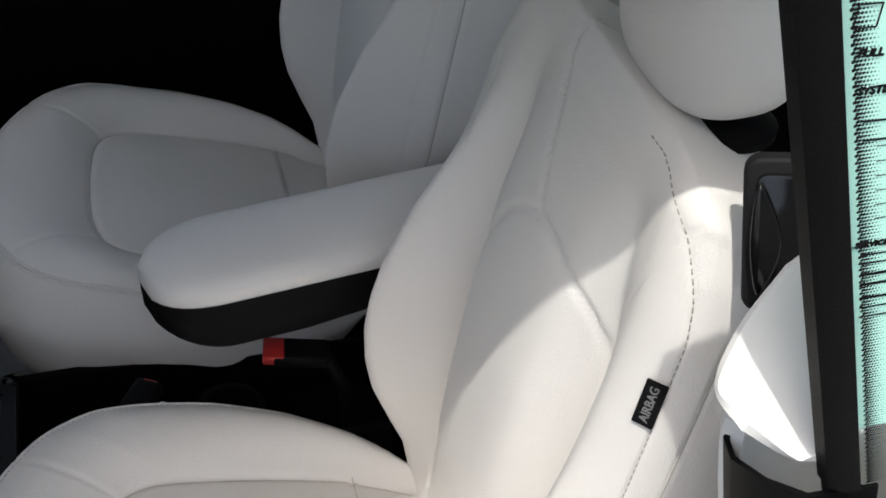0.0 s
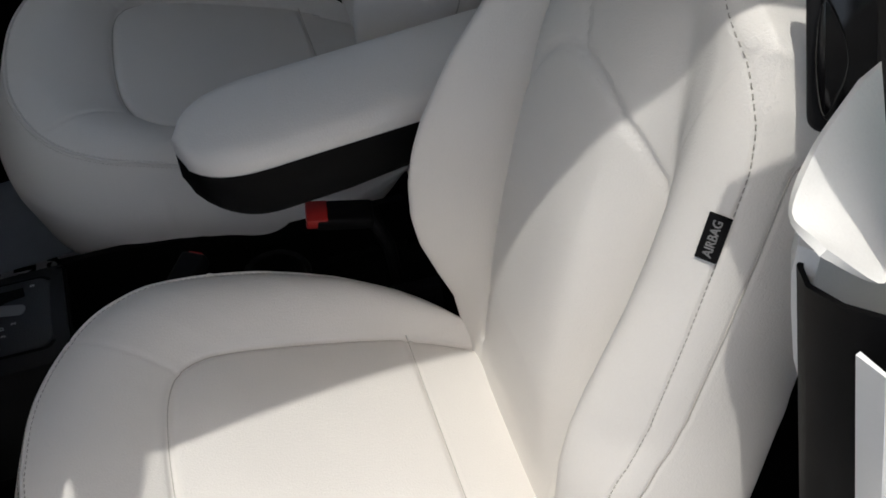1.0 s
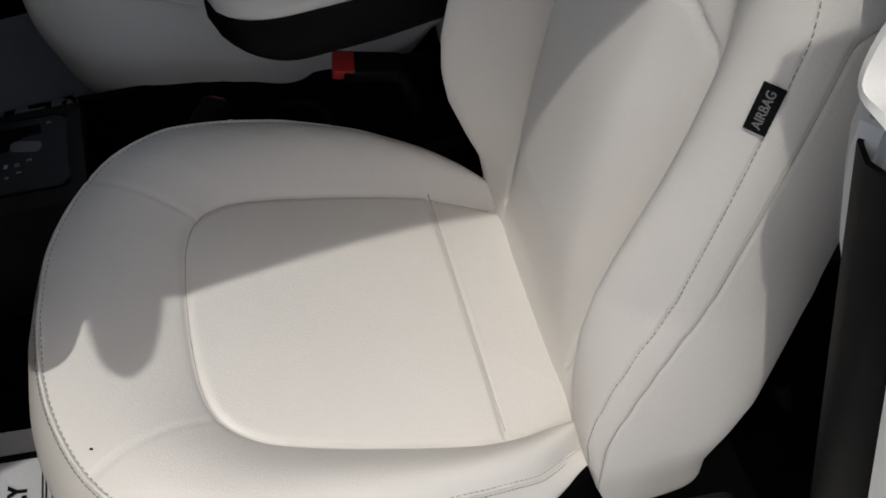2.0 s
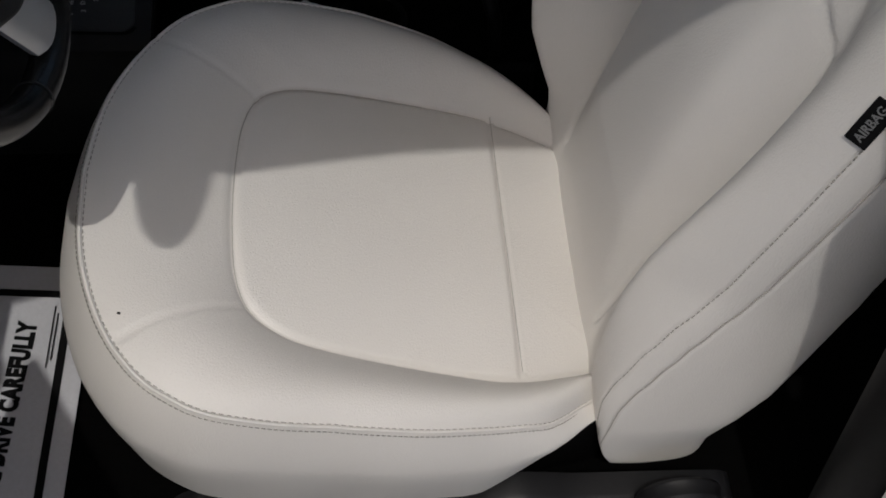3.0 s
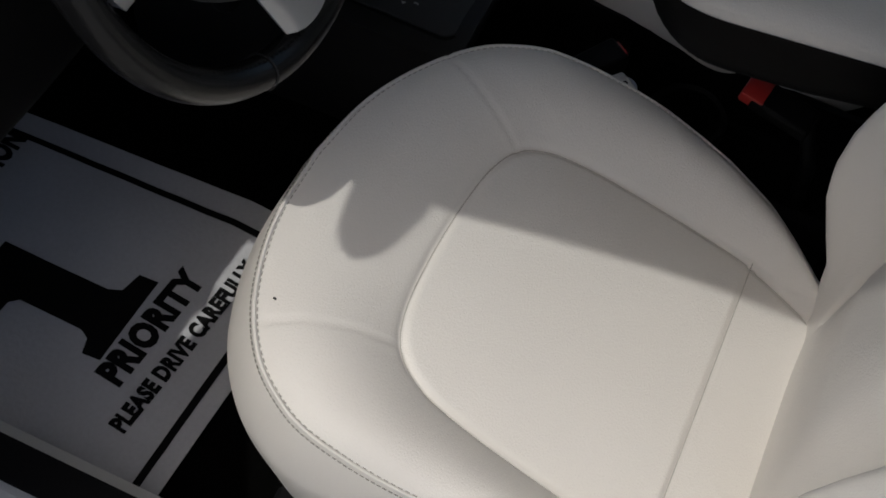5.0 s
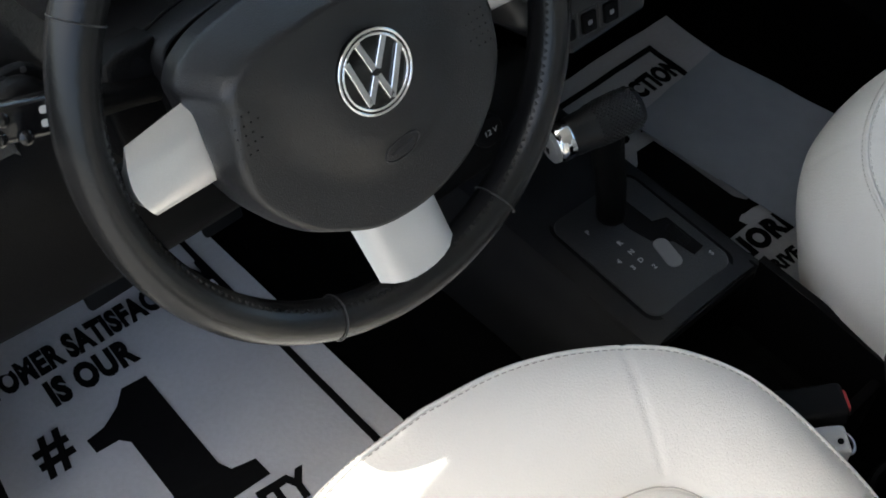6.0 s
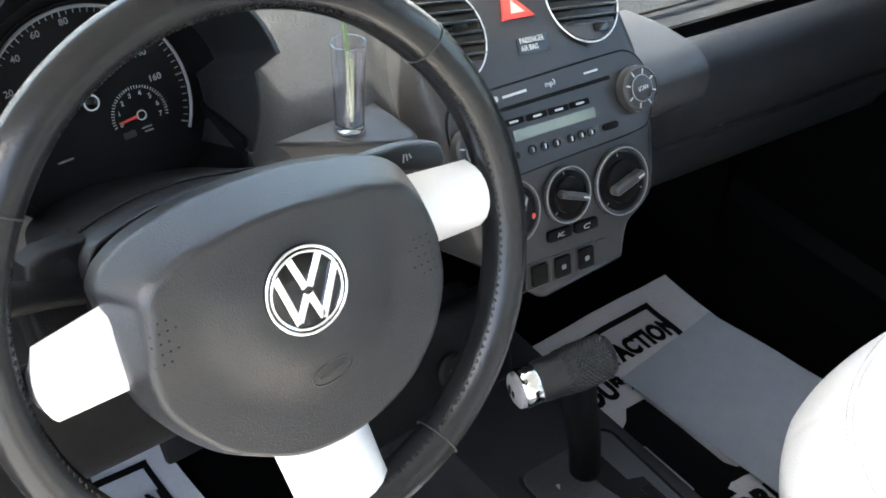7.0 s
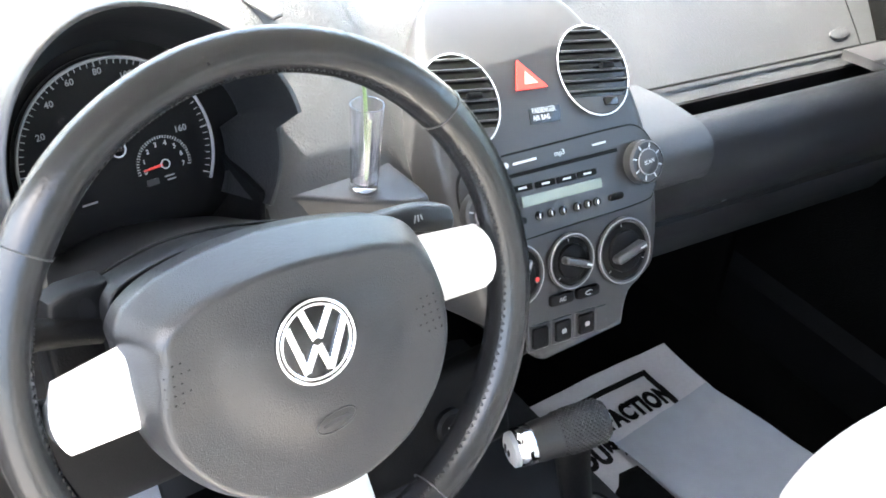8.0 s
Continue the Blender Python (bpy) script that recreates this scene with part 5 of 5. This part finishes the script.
# instrument cluster
cluster = thing("instrument_cluster", "round instrument cluster with white figures under a black hood", "instruments", (-.36, .84, .73))
cm = frame_of((-.3690, .8374, .7339), (1, 0, 0), (0, .42, .90))
RD = .0800
slab("dial_face", ellipse(RD, RD, 64), .002, cm @ pose(0, -.008, -.004), DIAL, cluster, "black dial face")
tube("dial_rim", [cm @ Vector((RD * .945 * math.cos(a), -.006 + RD * .93 * math.sin(a), .0)) for a in np.linspace(-.5, math.pi + .5, 60)], .0013, GREY_PRINT, cluster, "silver arc", 8)
speeds = {20: (-.0530, .024), 40: (-.0405, .0455), 60: (-.0215, .0575), 80: (.0010, .0605), 100: (.022, .053), 120: (.038, .040), 140: (.0478, .0225), 160: (.0535, .0020), 0: (-.058, .002)}
for n_, (a, b) in speeds.items():
    lettering("figure", str(n_), .0068, cm @ pose(a * .98, b * .98, -.0012), GREY_PRINT, cluster, bold=.0001, depth=.0001)
for k in range(57):
    th = radians(205 - k * 230 / 56)
    big = k % 7 == 0
    r0 = RD * .895
    slab("tick", rrect(.0055 if big else .0036, .0010 if big else .0006, .0002, 1), .0003, cm @ pose(r0 * math.cos(th), -.006 + r0 * math.sin(th), -.0018, 0, 0, math.degrees(th)), GREY_PRINT, cluster, "")
lathe("speed_hub", [(.0058, 0), (.0060, .004), (.0046, .005), (.001, .005)], cm @ pose(0, 0, -.002), GLOSS_BLACK, cluster, "black needle hub", 28)
tube("hub_ring", [cm @ Vector((.0054 * math.cos(a), .0054 * math.sin(a), .0032)) for a in np.linspace(0, 2 * math.pi, 30)[:-1]], .0006, WHITE_PRINT, cluster, "pale hub ring", 6, closed=True)
tm = cm @ pose(.0330, -.0205, -.0014)
for k in range(8):
    th = radians(190 - k * 205 / 7)
    lettering("figure", str(k), .0053, tm @ pose(.0158 * math.cos(th), .0158 * math.sin(th), 0), WHITE_PRINT, cluster, depth=.0001)
for k in range(36):
    th = radians(190 - k * 205 / 35)
    slab("tick", rrect(.0025, .0005, .0001, 1), .0002, tm @ pose(.0208 * math.cos(th), .0208 * math.sin(th), 0, 0, 0, math.degrees(th)), WHITE_PRINT, cluster, "")
tube("tach_ring", [tm @ Vector((.0034 * math.cos(a), .0034 * math.sin(a), .003)) for a in np.linspace(0, 2 * math.pi, 24)[:-1]], .0005, WHITE_PRINT, cluster, "pale hub ring", 6, closed=True)
slab("tach_needle", [(-.0175, -.0006), (-.002, -.0010), (-.002, .0010), (-.0175, .0006)], .0006, tm @ pose(0, 0, .0015, 0, 0, 4), RED, cluster, "red needle")
box("text_bar", (.008, .0011, .0002), tm @ pose(.002, -.0100, .0002), GREY_PRINT, cluster, "", 0)
box("text_bar", (.007, .0011, .0002), tm @ pose(.003, -.0130, .0002), GREY_PRINT, cluster, "", 0)
slab("odometer_window", rrect(.010, .005, .001, 2), .0003, tm @ pose(-.012, -.0115, 0), STACK, cluster, "grey window")
box("text_bar", (.012, .0014, .0002), cm @ pose(-.030, -.034, -.0018), GREY_PRINT, cluster, "", 0)
box("end_panel", (.006, .10, .15), pose(-.283, .822, .630), BLACK, cluster, "black side panel", .002, 2)
# hood: arched shroud from the dial towards the driver
rows = []
for th in np.linspace(-.62, math.pi + .50, 64):
    c, s = math.cos(th), math.sin(th)
    row = []
    for d, rr in ((-.012, 1.07), (.0, 1.06), (.025, 1.13), (.050, 1.20), (.058, 1.225), (.064, 1.235), (.064, 1.27), (.050, 1.29), (.0, 1.30), (-.06, 1.25)):
        ex = 1.0 + (0 if th > math.pi / 2 else .235 * max(c, 0) if th > .02 else .035 - .10 * (th + .1))
        row.append(tuple(cm @ Vector((RD * rr * c * ex, -.006 + RD * rr * s * (1.02 + .10 * max(0, s) * (rr > 1.1)), d * (1 - .35 * max(0, -s))))))
    rows.append(row)
V = [q for r in rows for q in r]
put("cluster_hood", [q for r in rows for q in r[5:]], grid_faces(len(rows), len(rows[0]) - 5), STACK, cluster, "charcoal grained cluster hood")
put("hood_lining", [q for r in rows for q in r[:6]], grid_faces(len(rows), 6), LOWER, cluster, "matt black hood lining")
ap = [tuple(cm @ Vector((RD * 1.12 * math.cos(a) * (1 + .22 * max(math.cos(a), 0)), -.006 + RD * 1.08 * math.sin(a), -.009))) for a in np.linspace(0, 2 * math.pi, 60)[:-1]]
put("cluster_backing", ap, [tuple(range(len(ap)))], DIAL, cluster, "black surround", False)

# ---- steering wheel and column ----
wheel = thing("steering_wheel", "black leather three-spoke steering wheel with silver spokes", "steering wheel", (-.36, .5995, .7333))
TILT = 23.57
wm = pose(-.36, .5995, .7333, 90 - TILT, 0, 0)          # local x across, y up along the wheel, z to the driver
RIM, TUBE = .1745, .0150
rim = []
for k in range(160):
    a = 2 * math.pi * k / 160
    rim.append((math.cos(a), math.sin(a)))
V = []
sides = 20
for c, s in rim:
    grip = 1 + .06 * math.exp(-((math.degrees(math.atan2(s, c)) - 40) / 14) ** 2) + .06 * math.exp(-((math.degrees(math.atan2(s, c)) - 140) / 14) ** 2)
    for j in range(sides):
        b = 2 * math.pi * j / sides
        r = RIM + TUBE * .98 * grip * math.cos(b)
        V.append(wm @ Vector((r * c, r * s, TUBE * 1.1 * grip * math.sin(b))))
F = grid_faces(160, sides, wrap=True) + [(159 * sides + j, 159 * sides + (j + 1) % sides, (j + 1) % sides, j) for j in range(sides)]
rim_ob = put("rim", V, [f[::-1] for f in F], RIM_LEATHER, wheel, "black leather wheel rim")
for deg in (37, 145, 246, 297):
    a = radians(deg)
    loop = [wm @ Vector(((RIM + TUBE * 1.05 * math.cos(b)) * math.cos(a), (RIM + TUBE * 1.05 * math.cos(b)) * math.sin(a), TUBE * 1.17 * math.sin(b))) for b in np.linspace(0, 2 * math.pi, 24)[:-1]]
    tube("rim_seam", loop, .0006, STACK, rim_ob, "cross seam", 5, closed=True)
st = []
for k in range(190):
    a = 2 * math.pi * k / 190
    for j in (-1, 1):
        ends = []
        for b, da in ((2.40, 0), (2.56, j * .009)):
            r, w = RIM + TUBE * 1.0 * math.cos(b), TUBE * 1.12 * math.sin(b)
            ends.append(wm @ Vector((r * math.cos(a + da), r * math.sin(a + da), w)))
        st.append(tube_arrays(ends, .0004, 4))
many("rim_stitching", st, RUBBER, rim_ob, "black cross stitching")


def spoke(outer, inner, name="spoke"):
    """A curved silver spoke cover between two edges given in the wheel's plane: (u, v, w)."""
    rows = []
    for i in range(9):
        q = i / 8
        row = []
        for j in range(9):
            t = j / 8
            a = np.array(inner[0]) * (1 - t) + np.array(inner[1]) * t
            b = np.array(outer[0]) * (1 - t) + np.array(outer[1]) * t
            b[:2] *= 1 + .055 * (1 - (2 * t - 1) ** 2)
            p_ = a * (1 - q) + b * q
            p_[2] += .007 * (1 - (2 * t - 1) ** 4) - .003
            row.append(wm @ Vector(p_))
        rows.append([tuple(v) for v in row])
    ob = sheet(name, rows, SILVER, .010, "satin silver spoke", parent=wheel)
    return ob


spoke([(-.1495, .0230, .002), (-.1500, -.0230, .006)], [(-.096, .0285, -.003), (-.094, -.0270, -.001)])
spoke([(.1500, -.0250, .006), (.1515, .0210, .002)], [(.096, -.0245, -.001), (.094, .0275, -.003)])
spoke([(-.0315, -.1545, .008), (.0340, -.1555, .008)], [(-.0370, -.092, -.002), (.0315, -.098, -.002)])
for (u0, v0), (u1, v1) in (((-.10, .0), (-.17, .004)), ((.10, .0), (.17, .004)), ((0, -.09), (0, -.17))):
    tube("spoke_arm", [wm @ Vector((u0, v0, -.014)), wm @ Vector((u1, v1, -.008))], .0085, BLACK, wheel, "black spoke arm", 10)
pad = [(-.1040, .0200), (-.1045, .0320), (-.1000, .0402), (-.0920, .0474), (-.0725, .0559), (-.0344, .0622), (.004, .0621), (.0432, .0567), (.0796, .0475), (.0985, .0370), (.1065, .0200), (.1090, -.005), (.1055, -.035), (.0940, -.062), (.0800, -.080), (.0600, -.0965), (.0330, -.1075), (.0050, -.1115), (-.0265, -.1080), (-.0520, -.0960), (-.0760, -.0780), (-.0960, -.0500), (-.1045, -.0250), (-.1050, .0000)]
pad = np.array(spline(pad, 6, closed=True))
rows = []
prof = [(1.0, -.030), (1.02, -.012), (1.018, .000), (1.008, .009), (.992, .0160), (.975, .0208), (.955, .0242), (.93, .0264), (.90, .0279), (.86, .0291), (.825, .0298), (.80, .0302), (.77, .0306), (.70, .0313), (.55, .0325), (.40, .0334), (.25, .0339), (.12, .0342), (.02, .0343)]
face_h = sorted(prof[3:])
pc = np.array((0.0, -.008))
for sc, h in prof:
    row = []
    for q in pad:
        wide = .045 + .155 * smooth(-.045, .050, q[1]) * max(1 - (q[0] / .128) ** 2, 0) ** .5          # a flat chamfer, broad along the upper edge
        top = float(np.interp(1 - wide, [a for a, b in face_h], [b for a, b in face_h]))
        chamfer = top - max(sc - 1 + wide, 0) / wide * (.014 + .020 * smooth(.05, .16, wide)) if sc > .5 and h > -.02 else h
        row.append(tuple(wm @ Vector((*(pc + (q - pc) * sc), min(h, chamfer)))))
    rows.append(row)
V = [q for r in rows for q in r]
nP = len(pad)
hub_pad = put("hub_pad", V, grid_faces(len(rows), nP, wrap=True, flip=False) + [tuple((len(rows) - 1) * nP + j for j in range(nP))], PAD, wheel, "dark grey grained hub pad")
em_ = wm @ pose(0, 0, .0355, 0, 0, -8)
emblem = lathe("emblem_disc", [(.0272, -.003), (.0272, .0004), (.0262, .0009), (.002, .0012)], em_, GLOSS_BLACK, wheel, "dark emblem disc", 56)
for rr, rt in ((.0266, .0011), (.0236, .0010)):
    tube("emblem_ring", [em_ @ Vector((rr * math.cos(a), rr * math.sin(a), .0012)) for a in np.linspace(0, 2 * math.pi, 60)[:-1]], rt, CHROME, emblem, "chrome emblem ring", 10, closed=True)


def stroke(pts, w, name):
    a, b = Vector(pts[0]), Vector(pts[1])
    d = (b - a).normalized()
    q = Vector((-d.y, d.x)) * w / 2
    slab(name, [tuple(a + q), tuple(a - q), tuple(b - q), tuple(b + q)], .0016, em_ @ pose(0, 0, .0011), CHROME, emblem, "chrome emblem bar", .0004, 1)


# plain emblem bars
for pts in (((-.0098, .0208), (-.0012, .0020)), ((.0098, .0208), (.0012, .0020)), ((-.0198, .0122), (-.0080, -.0190)), ((.0198, .0122), (.0080, -.0190)), ((-.0080, -.0180), (-.0008, -.0020)), ((.0080, -.0180), (.0008, -.0020))):
    stroke(pts, .0046, "emblem_bar")
lm = wm @ pose(.0035, -.0565, .0330, -4, 0, 8)
tube("airbag_mark", [lm @ Vector((.0145 * math.cos(a), .0062 * math.sin(a), .0)) for a in np.linspace(0, 2 * math.pi, 40)[:-1]], .0007, PAD, hub_pad, "embossed oval mark", 6, closed=True)
box("text_bar", (.020, .0020, .0004), lm, PAD, hub_pad, "", 0)
pad_local = np.array([tuple(wm.inverted() @ Vector(q)) for q in V])


def pad_height(u, v):
    d2 = (pad_local[:, 0] - u) ** 2 + (pad_local[:, 1] - v) ** 2 + (pad_local[:, 2] < .004)
    near = np.argsort(d2)[:5]
    w = 1 / (d2[near] + 1e-7)
    return float((pad_local[near, 2] * w).sum() / w.sum())


for s in (-1, 1):
    dotv = []
    for i in range(4):
        for j in range(5):
            if i < 3 or j in (1, 3):
                u, v = s * (.093 - i * .0050 + j * .0008), .006 - j * .0062 - .010 * s
                c = Vector((u, v, pad_height(u, v) + .0003))
                ring = [wm @ (c + Vector((.0010 * math.cos(a), .0010 * math.sin(a), -.0006))) for a in np.linspace(0, 2 * math.pi, 7)[:-1]] + [wm @ (c + Vector((0, 0, .0007)))]
                dotv.append((ring, [(k, (k + 1) % 6, 6) for k in range(6)]))
    many("horn_dots", dotv, BLACK, hub_pad, "raised horn dots", False)
# column, cowl and stalks
col = thing("steering_column", "black plastic steering column cowl with indicator and wiper stalks", "steering column", (-.36, .70, .70))
sec = [(-.100, -.005), (-.0995, .030), (-.0935, .0485), (-.0715, .0565), (-.040, .0605), (-.010, .0585), (.020, .0525), (.060, .042), (.086, .026), (.092, .0), (.075, -.045), (.035, -.075), (-.035, -.075), (-.080, -.050)]
sec = [tuple(p) for p in spline(sec, 4, closed=True)]
rows = []
for d, sc in ((-.044, .80), (-.044, .94), (-.036, .965), (-.034, .985), (-.036, 1.0), (-.075, 1.0), (-.100, .985), (-.13, .93), (-.17, .90), (-.21, .88)):
    rows.append([tuple(wm @ Vector((a * sc, b * sc + .08 * min(0, d + .05), d))) for a, b in sec])
V = [q for r in rows for q in r]
nS = len(sec)
put("column_cowl", V, grid_faces(len(rows), nS, wrap=True, flip=True) + [tuple(range(nS))], COWL, col, "black column cowl")
tube("cowl_gap", [wm @ Vector((a * 1.005, b * 1.005 - .0016, -.072)) for a, b in sec], .0012, INK, col, "dark cowl gap", 6, closed=True)
tube("hub_boss", [wm @ Vector((0, -.01, -.03)), wm @ Vector((0, -.01, .005))], .045, BLACK, col, "black hub boss", 24)
sk = wm @ pose(-.100, .024, -.052, 0, 0, 164)
stalk = lathe("indicator_stalk", [(.0085, 0), (.0088, .02), (.0105, .045), (.0115, .058), (.0118, .062)], sk @ pose(0, 0, 0, 0, 90, 0), BLACK, col, "black control stalk", 24)
box("stalk_switch_block", (.050, .024, .021), sk @ pose(.082, 0, 0), GLOSS_BLACK, stalk, "glossy black switch block", .006, 3)
for k in range(4):
    slab("switch_mark", rrect(.0075, .0045, .0015, 2), .0005, sk @ pose(.064 + .010 * (k % 2), -.0055 + .008 * (k // 2), .0107), WHITE_PRINT, stalk, "")
for u_, v_ in ((.100, -.005), (.103, .006), (.088, .008)):
    lathe("stalk_button", [(.0045, 0), (.0045, .003), (.003, .0042), (.001, .0044)], sk @ pose(u_, v_, .0100), GLOSS_BLACK, stalk, "small round button", 18)
slab("wiper_stalk", [tuple(q) for q in spline([(.070, .036), (.100, .0345), (.1376, .0315), (.1625, .0240), (.1672, .0160), (.1660, .0075), (.1585, .0035), (.1335, .0120), (.100, .018), (.070, .018)], 4, closed=True)], .013, wm @ pose(0, 0, -.060), PAD, col, "dark grey wiper stalk", .004, 3)
for k in range(3):
    box("stalk_mark", (.0012, .0060 - .001 * k, .0003), wm @ pose(.1330 + .0028 * k, .0225, -.0465, 0, 0, -20 + 18 * k), WHITE_PRINT, col, "", 0)
slab("stalk_housing", [(-.136, -.010), (-.135, .024), (-.1265, .0500), (-.114, .0545), (-.088, .0540), (-.088, -.015)], .030, wm @ pose(0, 0, -.080), BLACK, col, "black stalk housing", .006, 3)
slab("housing_hole", ellipse(.0055, .0075, 24), .0006, wm @ pose(-.1056, .0400, -.0503), INK, col, "dark round hole")
lathe("ignition_lock", [(.014, 0), (.0145, .006), (.010, .007), (.009, .003), (.002, .003)], frame_of((-.452, .683, .722), (1, 0, 0), (0, .4, 1)), GLOSS_BLACK, col, "black ignition lock", 28)
# pedals
pedals = thing("pedal_set", "black rubber pedals on steel arms", "pedals", (-.36, 1.05, .2))
for x, w in ((-.42, .075), (-.27, .055)):
    pmx = pose(x, 1.02, .15, 60)
    box("pedal_pad", (w, .075, .014), pmx, RUBBER, pedals, "black ribbed pedal pad", .005, 2)
    tube("pedal_arm", [(x, 1.03, .16), (x, 1.10, .30), (x, 1.13, .45)], .010, BLACK, pedals, "black pedal arm", 8)
